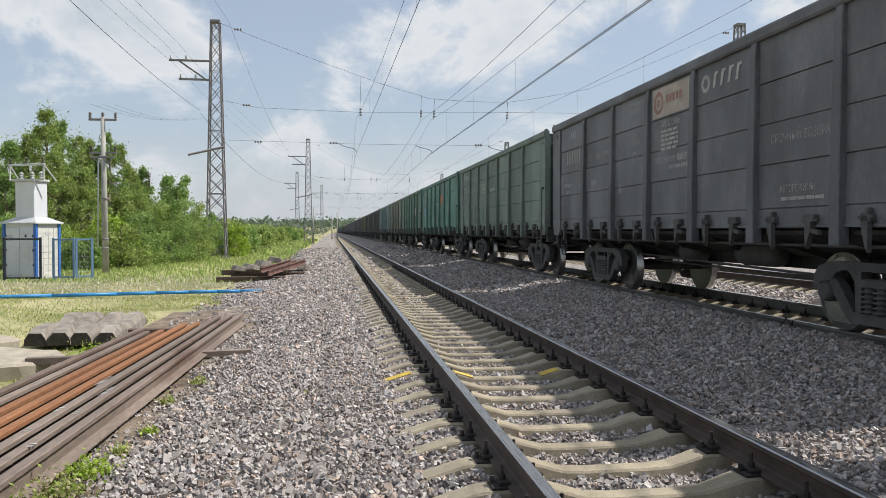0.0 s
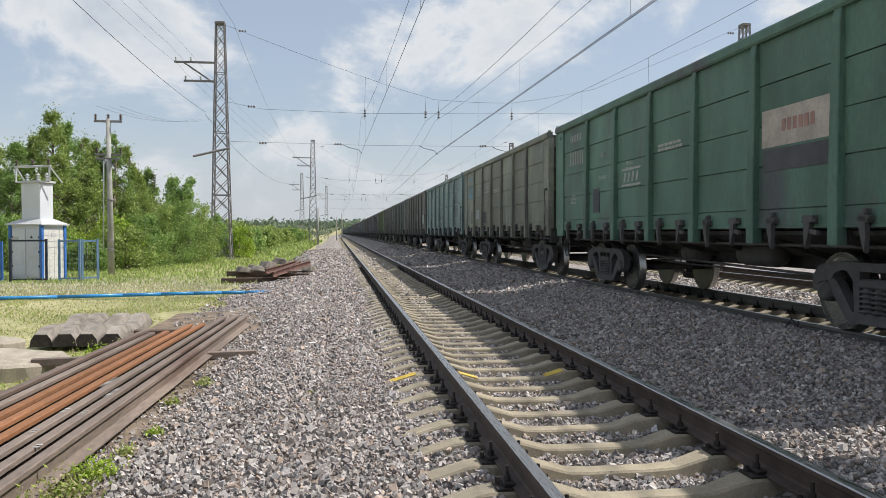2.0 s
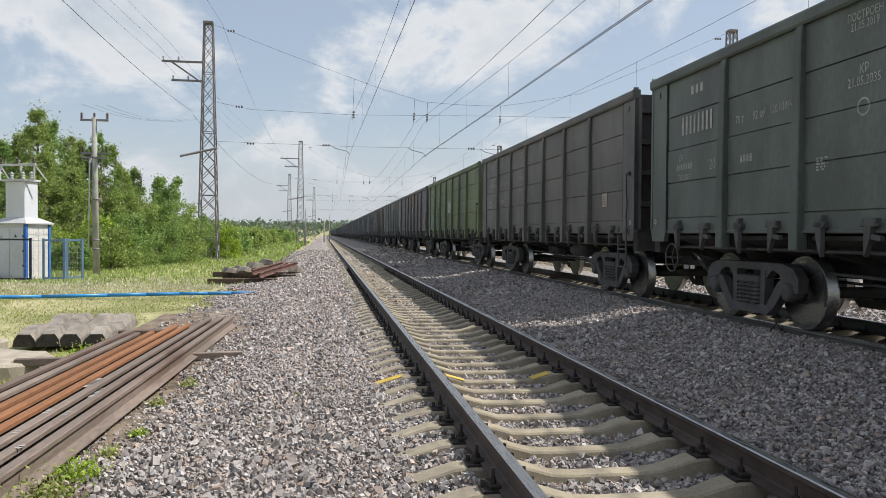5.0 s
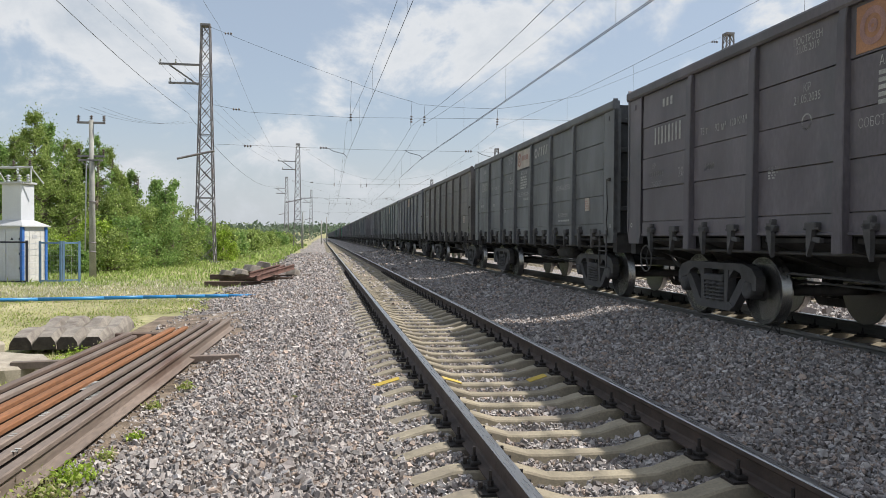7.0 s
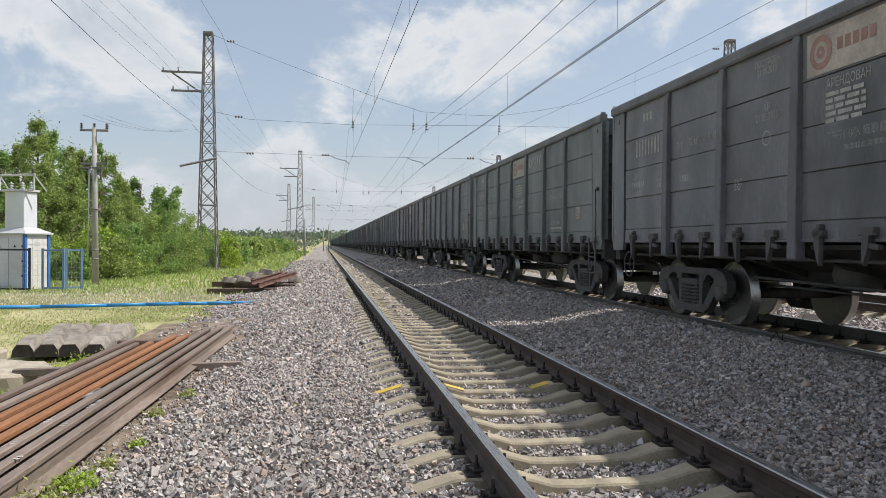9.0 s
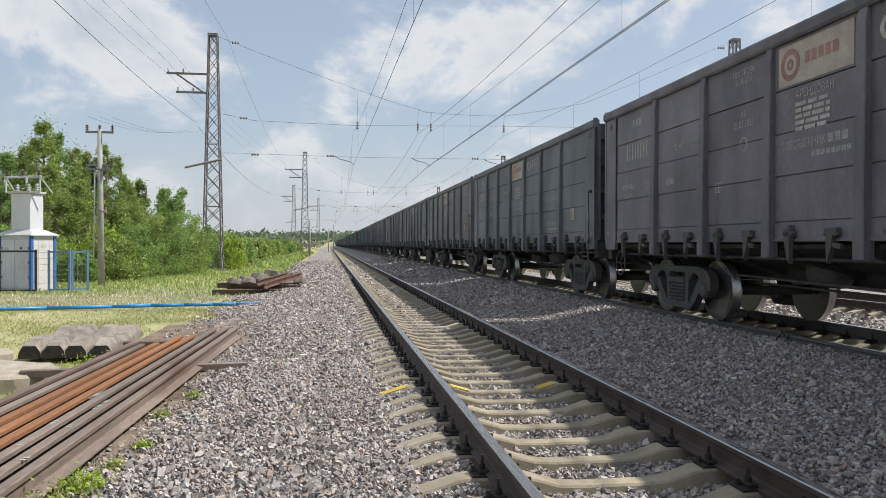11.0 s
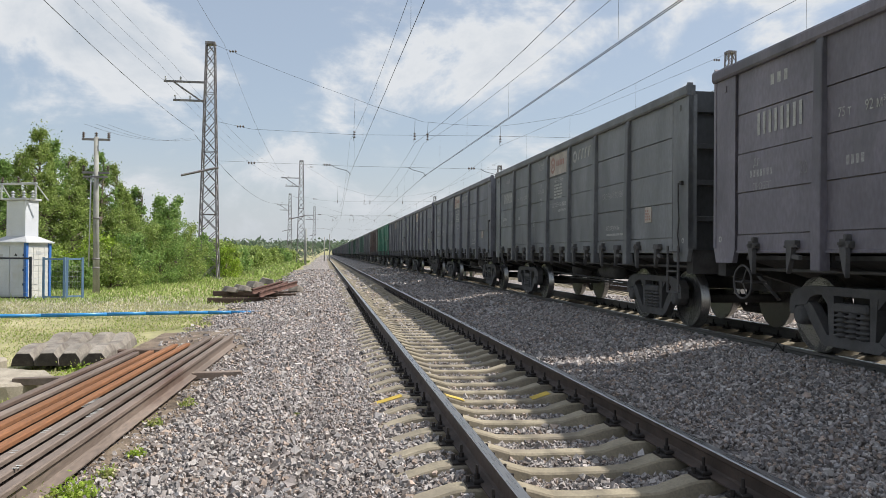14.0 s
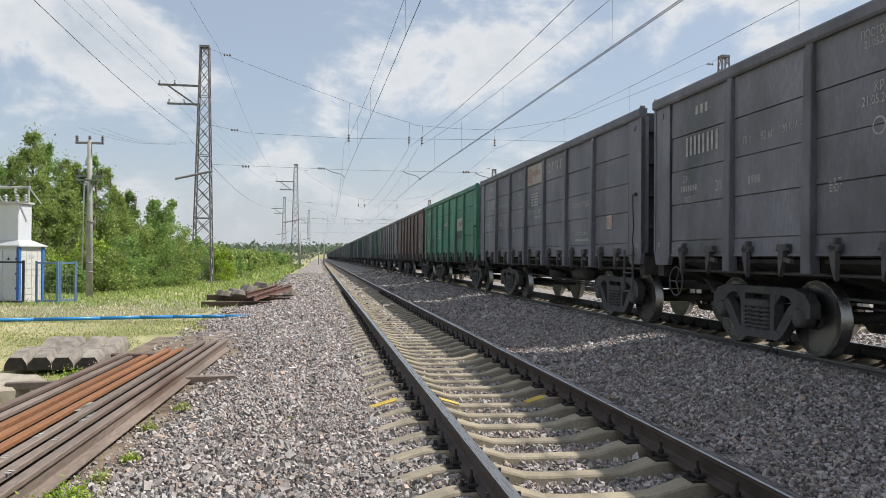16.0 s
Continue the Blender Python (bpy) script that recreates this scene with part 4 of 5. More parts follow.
def soil_height(x, y):
    """Trodden earth that breaks through the thin edge of the ballast in uneven patches."""
    n = np.sin(x * 5.1 + 1.7 * np.sin(y * 2.3)) * np.sin(y * 3.1 + x * 1.9) + .6 * np.sin(x * 13 + y * 9.7) * np.sin(y * 11.3 - x * 7)
    return bed(x) + .006 + .010 * n - .05 * smooth_step(-1.75, -.95, x + .12 * np.sin(y * 1.7))


tagged(new("soil_strip", sheet("soil_strip", np.arange(-3.3, -.8, .06), np.arange(2.5, 17, .06), soil_height, M_SOIL)), "brown stony earth along the stacked rails", "soil", kind="structure")
M_PIPE = material("blue_plastic_pipe", (0.03, 0.21, 0.48), 0.35, vary=0.12, scale=3, fine=40, bump=0.03, dirt=(0.2, 0.3, 0.4), dirt_amount=0.05)
M_TIMBER = material("tarred_timber", (0.10, 0.07, 0.055), 0.9, vary=0.35, scale=4, fine=50, bump=0.4, stretch=(0.3, 1, 1))
M_SCRAP = material("red_brown_rust", (0.115, 0.062, 0.05), 0.85, vary=0.35, scale=3, fine=40, bump=0.2)
M_OLDCON = material("grey_old_concrete", (0.25, 0.225, 0.195), 0.9, vary=0.28, scale=5, fine=50, bump=0.4, dirt=(0.13, 0.11, 0.095), dirt_amount=0.32)
M_PALECON = material("pale_broken_concrete", (0.33, 0.295, 0.24), 0.9, vary=0.2, scale=5, fine=50, bump=0.35, dirt=(0.28, 0.24, 0.19), dirt_amount=0.2)
M_DARKEND = material("dark_sleeper_end", (0.05, 0.042, 0.038), 0.85, vary=0.4, scale=9, fine=50, bump=0.3)


def loose_rail(x, y0, y1, z, mat, label, turn=0.0, tilt=0.0):
    bm = rail_bm(-(y1 - y0) / 2, (y1 - y0) / 2, 1, 0.13)
    # All but the edge rail get dark webs and feet: gap shade as colour.
    return thing("loose_rail", label, "rail", pose(x, (y0 + y1) / 2, z, 0, tilt, turn), group="stacked rails", bm=bm, mat=[M_OLDSTEEL if x > -1.8 else M_RAIL, mat])


PILE_Z = -0.02
for i, (x, far, mat, label) in enumerate((
        (-1.62, 13.3, M_OLDSTEEL, "grey-brown old rail at the edge of the stack"), (-1.78, 13.25, M_OLDSTEEL, "grey-brown old rail with chalk marks in the stack"),
        (-1.945, 13.0, M_OLDSTEEL, "dark old rail with worn head in the stack"), (-2.11, 12.1, M_RUST, "orange rusted rail in the stack"),
        (-2.275, 12.0, M_RUST, "orange rusted rail in the stack"), (-2.44, 11.2, M_RUST, "orange rusted rail in the stack"),
        (-2.60, 11.1, M_OLDSTEEL, "brown old rail in the stack"), (-2.765, 11.5, M_OLDSTEEL, "dark brown old rail in the stack"))):
    loose_rail(x - .14, -1.0 - 0.3 * (i % 3), far, PILE_Z, mat, label, -2.0)


def steel_bearer(x0, y0, x1, y1, z0, z1, w, mat, label, name="bearer"):
    d = Vector((x1 - x0, y1 - y0, 0))
    bm = bmesh.new()
    box(bm, -d.length / 2, d.length / 2, -w / 2, w / 2, 0, z1 - z0, bevel=0.008)
    return thing(name, label, "bearer", pose((x0 + x1) / 2, (y0 + y1) / 2, z0, 0, 0, math.degrees(math.atan2(d.y, d.x))), group="bearers under the stack", bm=bm, mat=mat)


steel_bearer(-3.6, 9.75, -1.02, 10.08, -.06, .03, .10, M_OLDSTEEL, "dark steel bearer under the rail stack")
steel_bearer(-3.3, 12.9, -1.5, 13.0, -.17, -.03, .18, M_TIMBER, "dark timber bearer under the rail stack")
steel_bearer(-4.3, 8.2, -1.8, 7.9, -.19, -.03, .16, M_TIMBER, "dark timber bearer under the rail stack")
steel_bearer(-4.2, 5.6, -1.9, 5.5, -.18, -.03, .16, M_TIMBER, "dark timber bearer under the rail stack")


def chalk_marks():
    """Unreadable chalk strokes on the heads of two rails, as plain bars."""
    for i, (x, y, n) in enumerate(((-1.80, 6.75, 7), (-1.80, 6.1, 3), (-1.79, 5.2, 2), (-1.965, 7.2, 8), (-1.965, 6.2, 3), (-1.96, 5.6, 2))):
        bm = bmesh.new()
        for j in range(n):
            box(bm, -.02, .02, j * .055, j * .055 + .022, 0, .001)
        thing("chalk_mark", "white chalk strokes on a rail head", "chalk mark", kind="stuff", m=pose(x - .115, y, PILE_Z + .1815, 0, 0, -2.0), group="chalk marks", bm=bm, mat=M_LETTER)


chalk_marks()


def litter():
    """A crumpled pale rag and a bent bit of wire beside the rail."""
    rnd = random.Random(4)
    bm = bmesh.new()
    bmesh.ops.create_icosphere(bm, subdivisions=2, radius=.09)
    for v in bm.verts:
        k = rnd.uniform(.55, 1.2)
        v.co = Vector((v.co.x * k * .8, v.co.y * k * 1.9, max(0, v.co.z) * k * .45))
    rag = thing("crumpled_rag", "crumpled pale rag lying on the ballast", "rag", pose(5.82, 9.7, .245, 0, 0, 20), bm=bm, mat=M_LETTER)
    bm = bmesh.new()
    pts = [(0, .1, .0), (.03, .0, .12), (-.02, -.1, .16), (.02, -.18, .06), (0, -.22, .14)]
    for a, b in zip(pts, pts[1:]):
        rod(bm, a, b, .008, 5)
    thing("bent_wire", "bent bit of dark wire on the ballast", "wire", pose(5.88, 9.45, .24), bm=bm, mat=M_FASTEN)


litter()


def spare_sleeper_bm():
    """A concrete sleeper with sloping shoulders and a rail seat, its near end black."""
    bm = bmesh.new()
    ys = [-1.35, -1.33, -1.05, -.62, -.55, -.38, -.2, .2, .38, .55, .62, 1.05, 1.33, 1.35]
    zs = [.18, .195, .25, .25, .24, .19, .18, .18, .19, .24, .25, .25, .195, .18]
    rings = []
    for y, z in zip(ys, zs):
        rings.append([bm.verts.new(p) for p in ((-.155, y, 0), (-.14, y, z * .55), (-.085, y, z), (.085, y, z), (.14, y, z * .55), (.155, y, 0))])
    for a, b in zip(rings, rings[1:]):
        for i in range(6):
            bm.faces.new([a[i], a[(i + 1) % 6], b[(i + 1) % 6], b[i]])
    bm.faces.new(rings[0]).material_index = 1
    bm.faces.new(rings[-1][::-1])
    bmesh.ops.recalc_face_normals(bm, faces=bm.faces)
    return bm


spare = thing("spare_sleeper", "used grey concrete sleeper with a black end", "sleeper", pose(-3.38, 13.25, -.14, 0, 0, 4), group="spare sleepers", bm=spare_sleeper_bm(), mat=[M_OLDCON, M_DARKEND])
for dx, dy, dz, a in ((-.34, .03, .0, 1), (-.67, -.02, .01, 3), (-1.0, .05, .0, 2)):
    copy_thing(spare, pose(-3.38 + dx, 13.25 + dy, -.14 + dz, 0, 0, a + 2))


def broken_slab(points, x, y, z, thick, turn, tilt, label):
    bm = bmesh.new()
    prism(bm, points, "z", 0, thick)
    bmesh.ops.bevel(bm, geom=list(bm.edges), offset=.03, segments=1, affect="EDGES", profile=.6)
    bmesh.ops.triangulate(bm, faces=[f for f in bm.faces if len(f.verts) > 4])
    bmesh.ops.subdivide_edges(bm, edges=[e for e in bm.edges if e.calc_length() > .25], cuts=3, use_grid_fill=True)
    for v in bm.verts:
        v.co += noise.noise_vector(v.co * 2.3) * .022 + noise.noise_vector(v.co * 9) * .010
    return thing("concrete_slab", label, "concrete slab", pose(x, y, z, tilt, 4, turn), group="concrete slabs", bm=bm, mat=M_PALECON)


broken_slab([(-1.3, -.34), (.45, -.40), (.85, -.30), (1.15, -.10), (1.32, .05), (1.2, .30), (.6, .42), (.1, .34), (-1.3, .40)], -4.5, 9.7, -.16, .25, 14, 9, "pale broken concrete slab beside the rail stack")
broken_slab([(-1.2, -.3), (1.0, -.28), (1.25, .05), (1.05, .3), (-1.2, .3)], -5.55, 11.3, -.13, .26, 8, 0, "pale broken concrete slab in the grass")


def blue_pipe():
    """A long blue pipe across the grass; its end lies on the ballast."""
    pts = [Vector((x, y, z)) for x, y, z in ((-16, 19.5, -.10), (-12, 19.95, -.10), (-9, 20.35, -.09), (-7, 20.65, -.09), (-5.5, 20.9, -.085), (-4.6, 21.12, -.085), (-3.8, 21.35, -.09), (-3.1, 21.52, -.095), (-2.5, 21.68, -.105), (-2.0, 21.8, -.115), (-1.65, 21.88, -.125))]
    bm = bmesh.new()
    for a, b in zip(pts, pts[1:]):
        rod(bm, a, b + (b - a).normalized() * .012, .046, 12)
    return thing("blue_pipe", "long blue plastic pipe lying across the grass", "pipe", bm=bm, mat=M_PIPE)


blue_pipe()


def scrap_heap():
    """Rails, timbers and concrete ends thrown together beside the ballast."""
    for x, y, z, length, turn, tilt in ((-2.05, 28.2, .03, 4.2, -38, 3), (-1.86, 28.35, .05, 4.0, -43, 3), (-2.25, 28.0, .10, 3.8, -40, 2)):
        bm = rail_bm(-length / 2, length / 2, 0)
        thing("scrap_rail", "red-brown rusted rail on the scrap heap", "rail", pose(x + .3, y, z + .12, tilt, 0, turn + 28), group="scrap heap rails", bm=bm, mat=[M_SCRAP, M_SCRAP])
    for x, y, z, length, turn in ((-2.7, 26.8, -.17, 2.3, 2), (-2.3, 28.6, -.12, 2.6, -2), (-1.7, 31.0, -.15, 2.6, 3), (-2.7, 27.7, .02, 2.2, 5)):
        bm = bmesh.new()
        box(bm, -length / 2, length / 2, -.12, .12, 0, .17, bevel=.012)
        thing("scrap_timber", "dark tarred timber sleeper on the scrap heap", "timber", pose(x, y, z, 0, 0, turn), group="scrap heap timbers", bm=bm, mat=M_TIMBER)
    for x, y, z, s, a in ((-2.9, 27.9, .19, .42, 20), (-2.45, 28.2, .25, .5, 50), (-2.1, 28.9, .38, .45, 10), (-1.1, 30.6, .0, .5, 70), (-3.2, 27.3, .16, .4, 35), (-2.7, 27.3, .19, .36, 60)):
        bm = bmesh.new()
        prism(bm, [(-s * .6, 0), (s * .6, 0), (s * .5, s * .45), (-s * .35, s * .5)], "y", -s * .4, s * .4)
        bmesh.ops.bevel(bm, geom=list(bm.edges), offset=.02, segments=1, affect="EDGES")
        thing("concrete_lump", "broken lump of pale concrete on the scrap heap", "concrete lump", pose(x, y, z, 0, 8, a), group="scrap heap lumps", bm=bm, mat=M_OLDCON)


scrap_heap()

# ---- transformer kiosk, its fence and the pole ----
M_WHITE = material("white_painted_metal", (0.56, 0.58, 0.62), 0.5, vary=0.06, scale=2, fine=20, bump=0.05, dirt=(0.5, 0.49, 0.46), dirt_amount=0.08)
M_BLUE = material("blue_painted_metal", (0.035, 0.13, 0.40), 0.5, vary=0.12, scale=3, fine=30, bump=0.05)
M_FENCE = material("blue_grey_fence_paint", (0.13, 0.22, 0.34), 0.55, vary=0.15, scale=3, fine=30, bump=0.05)
M_DARKFRAME = material("dark_fence_paint", (0.03, 0.035, 0.05), 0.55, vary=0.15, fine=30, bump=0.05)
M_BRICKWHITE = material("white_tile_cladding", (0.55, 0.545, 0.52), 0.6, vary=0.1, fine=30, bump=0.1)
M_POLE = material("grey_concrete_pole", (0.31, 0.31, 0.285), 0.9, vary=0.2, scale=2, fine=30, bump=0.25)
M_SIGN = material("enamel_sign", (0.45, 0.46, 0.47), 0.5, vary=0.1, bump=0)


def insulator_bm(p, h=.22, r=.06, axis="z"):
    bm = bmesh.new()
    prof = [(.02, 0)]
    for i in range(3):
        z = h * (.1 + .3 * i)
        prof += [(.025, z), (r, z + h * .06), (r * .8, z + h * .16), (.025, z + h * .2)]
    prof += [(.02, h)]
    lathe(bm, prof, p, axis, 10)
    return bm


def kiosk():
    k = thing("transformer_kiosk", "white transformer kiosk with blue corner trims and a tall intake tower", "transformer kiosk", pose(-10.42, 28.9, -.16, 0, 0, -24))
    w, d, h = .66, .52, 1.95
    bm = bmesh.new(); box(bm, -w, w, -d, d, .05, h); part("cabinet", bm, M_WHITE, k)
    for sx in (-1, 1):
        for sy in (-1, 1):
            bm = bmesh.new(); box(bm, sx * w - .05, sx * w + .05, sy * d - .05, sy * d + .05, 0, h); part("corner_trim", bm, M_BLUE, k, "blue corner trim")
    for x0, x1 in ((-w + .09, -.02), (.02, w - .09)):
        bm = bmesh.new(); box(bm, x0, x1, -d - .025, -d + .01, .16, h - .12, bevel=.006)
        door = part("door", bm, M_WHITE, k)
        for z in (.5, 1.0, 1.5):
            bm = bmesh.new(); box(bm, x1 - .02 if x1 > 0 else x0 - .01, x1 + .02 if x1 > 0 else x0 + .03, -d - .04, -d - .02, z, z + .07); part("hinge", bm, M_DARKFRAME, door)
    bm = bmesh.new(); box(bm, -.60, -.28, -d - .034, -d - .027, 1.36, 1.56); part("notice_plate", bm, M_SIGN, k)
    bm = bmesh.new(); prism(bm, [(.2, 1.5), (.32, 1.5), (.26, 1.6)], "y", -d - .034, -d - .027); part("warning_triangle", bm, M_DARKFRAME, k, "small dark warning triangle")
    # tiles on the side wall
    tile = None
    for i in range(8):
        for j in range(4):
            if tile is None:
                bm = bmesh.new(); box(bm, 0, .012, -.115, .115, -.10, .10, bevel=.004); tile = mesh_of("tile", bm, M_BRICKWHITE)
            part("tile", tile, None, k, m=pose(w + .001, -d + .19 + j * .24, .2 + i * .215))
    bm = bmesh.new(); box(bm, w + .014, w + .02, -.1, .12, 1.55, 1.68); part("notice_plate", bm, M_SIGN, k)
    # hipped roof
    bm = bmesh.new()
    e = .12
    lo = [bm.verts.new(p) for p in ((-w - e, -d - e, h), (w + e, -d - e, h), (w + e, d + e, h), (-w - e, d + e, h))]
    lo2 = [bm.verts.new(v.co + Vector((0, 0, .04))) for v in lo]
    hi = [bm.verts.new(p) for p in ((-.35, -.25, h + .26), (.35, -.25, h + .26), (.35, .25, h + .26), (-.35, .25, h + .26))]
    for a, b in ((lo, lo2), (lo2, hi)):
        for i in range(4):
            bm.faces.new([a[i], a[(i + 1) % 4], b[(i + 1) % 4], b[i]])
    bm.faces.new(hi); bm.faces.new(lo[::-1])
    bmesh.ops.recalc_face_normals(bm, faces=bm.faces)
    part("roof", bm, M_SIGN, k, "grey sheet-metal hipped roof")
    bm = bmesh.new(); box(bm, -.40, .40, -.30, .30, h + .2, 3.42, bevel=.01); tower = part("intake_tower", bm, M_WHITE, k)
    bm = bmesh.new(); box(bm, -.47, .47, -.37, .37, 3.42, 3.50, bevel=.015); part("tower_cap", bm, M_SIGN, k)
    for x in (-.42, .05, .42):
        part("bushing", insulator_bm((x, 0, 3.5), .28, .075), M_SIGN, k)
    bm = bmesh.new()
    for x in (-.72, .72):
        rod(bm, (x, -.2, 3.45), (x, -.2, 4.02), .03, 6)
        rod(bm, (x, -.2, 4.0), (x + (.12 if x > 0 else -.0), .25, 3.45), .025, 6)
    rod(bm, (-.78, -.2, 4.0), (.78, -.2, 4.0), .04, 6)
    rod(bm, (-.72, -.2, 3.47), (.72, -.2, 3.47), .03, 6)
    part("intake_frame", bm, M_SIGN, k, "grey steel frame for the overhead line")
    for x in (-.68, 0, .68):
        part("pin_insulator", insulator_bm((x, -.2, 4.04), .2, .06), M_PORCELAIN, k)


kiosk()


def fence_panel(x, y, width, turn, mat, label, height=1.30):
    """A welded frame of square tube with a mesh of thin wire."""
    f = thing("fence_panel", label, "fence panel", pose(x, y, -.15, 0, 0, turn), group="fence round the kiosk")
    for s in (-1, 1):
        bm = bmesh.new(); box(bm, s * width / 2 - .035, s * width / 2 + .035, -.035, .035, 0, height + .06); part("post", bm, mat, f)
    for z in (.12, height):
        bm = bmesh.new(); box(bm, -width / 2 + .035, width / 2 - .035, -.02, .02, z - .03, z + .03); part("crossbar", bm, mat, f)
    bm = bmesh.new()
    for i in range(1, 6):
        a = -width / 2 + width * i / 6
        rod(bm, (a, 0, .15), (a, 0, height - .03), .0018, 4)
    for i in range(1, 7):
        rod(bm, (-width / 2, 0, .12 + i * .17), (width / 2, 0, .12 + i * .17), .0018, 4)
    part("wire_mesh", bm, M_SIGN, f)
    return f


fence_panel(-11.4, 27.6, .62, -2, M_BLUE, "blue fence panel in front of the white kiosk", 1.34)
fence_panel(-10.22, 27.5, 1.15, -2, M_DARKFRAME, "dark steel gate frame in front of the white kiosk", 1.42)
fence_panel(-9.05, 27.9, .64, 4, M_FENCE, "blue-grey fence panel beside the kiosk", 1.40)
fence_panel(-8.5, 28.3, .50, 30, M_FENCE, "blue-grey fence panel beside the kiosk", 1.40)


def wooden_pole():
    p = thing("utility_pole", "grey concrete utility pole with two crossarms and dark insulators", "utility pole", pose(-8.88, 32.0, -.2))
    bm = bmesh.new(); rod(bm, (0.06, 0, 0), (0, 0, 6.2), .135, 12, .085); part("shaft", bm, M_POLE, p)
    for z, w in ((6.1, .52), (4.8, .5)):
        bm = bmesh.new(); box(bm, -w, w, -.05, .03, z - .04, z + .04); arm = part("crossarm", bm, M_STEEL, p)
        for x in (-w + .05, 0, w - .05):
            part("pin_insulator", insulator_bm((x, 0, z + .05), .24, .07), M_PORCELAIN, arm)
    bm = bmesh.new()
    box(bm, -.45, .45, -.12, -.06, 4.6, 4.67); rod(bm, (-.4, -.1, 4.65), (0, 0, 4.25), .02, 6); rod(bm, (.4, -.1, 4.65), (0, 0, 4.25), .02, 6)
    part("switch_bracket", bm, M_STEEL, p)
    bm = bmesh.new(); rod(bm, (-.2, -.1, 1.1), (-.16, -.06, 4.6), .025, 8); part("conduit", bm, M_SIGN, p, "pale grey conduit")
    bm = bmesh.new()
    for z in (1.05, 1.4, 3.0):
        rod(bm, (.04, 0, z), (.04, 0, z + .05), .145, 12)
    part("clamp_band", bm, M_STEEL, p)


wooden_pole()


# ---- lattice masts and the overhead line ----
def lattice_mast(x, y, height, base, top, label, arms=True, z0=-.2, steps=16):
    m = thing("lattice_mast", label, "lattice mast", pose(x, y, z0), group="lattice masts")

    def corner(i, z):
        w = (base + (top - base) * z / height) / 2
        return Vector(((-w, w, w, -w)[i], (-w, -w, w, w)[i], z))
    for i in range(4):
        bm = bmesh.new(); rod(bm, corner(i, 0), corner(i, height), .055, 4); part("leg", bm, M_STEEL, m)
    z = [height * (1 - (1 - j / steps) ** 1.12) for j in range(steps + 1)]
    for i in range(4):
        bm = bmesh.new()
        for j in range(steps):
            a, b = corner(i, z[j]), corner((i + 1) % 4, z[j + 1])
            c, d = corner((i + 1) % 4, z[j]), corner(i, z[j + 1])
            rod(bm, a, b, .024, 4); rod(bm, c, d, .024, 4)
            if j % 4 == 0:
                rod(bm, a, c, .024, 4)
        part("lattice_bracing", bm, M_STEEL, m)
    bm = bmesh.new(); box(bm, -top / 2 - .05, top / 2 + .05, -top / 2 - .05, top / 2 + .05, height - .1, height + .04); part("mast_cap", bm, M_STEEL, m)
    bm = bmesh.new()
    for i in range(4):
        c = corner(i, 0); box(bm, c.x - .16, c.x + .16, c.y - .16, c.y + .16, -.3, .12)
    part("footing", bm, M_POLE, m, "concrete footing blocks")
    if arms:
        s = height / 15.35
        for zz, x0, tip in ((12.78 * s, -.3, -2.9 * s), (11.58 * s, -.35, -2.3 * s)):
            bm = bmesh.new(); box(bm, tip, x0, -.05, .05, zz - .06, zz + .06)
            arm = part("bracket_arm", bm, M_STEEL, m)
            for q in (tip + .1, tip + 1.0):
                part("pin_insulator", insulator_bm((q, 0, zz + .06), .26, .07), M_SIGN, arm)
        bm = bmesh.new(); rod(bm, (-2.3 * s, 0, 12.75 * s), (-.45, 0, 11.5 * s), .05, 4); part("brace", bm, M_STEEL, m)
        bm = bmesh.new(); rod(bm, (-1.68 * s, -.5, 6.68 * s), (.6, -.5, 7.24 * s), .07, 4); part("outrigger", bm, M_STEEL, m)
    return m


lattice_mast(-7.15, 50.0, 14.8, 1.15, .50, "tall grey lattice mast with bracket arms carrying the headspan")
lattice_mast(-3.45, 115.0, 15.2, 1.15, .5, "grey lattice mast with bracket arms farther along the track")
lattice_mast(-7.9, 180.0, 15.2, 1.15, .5, "distant grey lattice mast beside the shrubs")
lattice_mast(-3.0, 228.0, 15.2, 1.15, .5, "distant grey lattice mast beside the track")
lattice_mast(27.7, 50.0, 15.9, 1.15, .50, "grey lattice mast behind the train", arms=False)
lattice_mast(26.2, 115.0, 15.2, 1.15, .5, "distant lattice mast behind the train", arms=False)
lattice_mast(25.5, 180.0, 15.2, 1.15, .5, "distant lattice mast behind the train", arms=False)
for x, y, h in ((-2.65, 112.0, 5.2), (-.05, 160.0, 5.0), (.95, 150.0, 5.4)):
    bm = bmesh.new(); rod(bm, (0, 0, 0), (0, 0, h), .13, 10, .09)
    thing("signal_post", "slim dark post beside the far track", "post", pose(x, y, -.2), group="slim posts", bm=bm, mat=M_POLE)


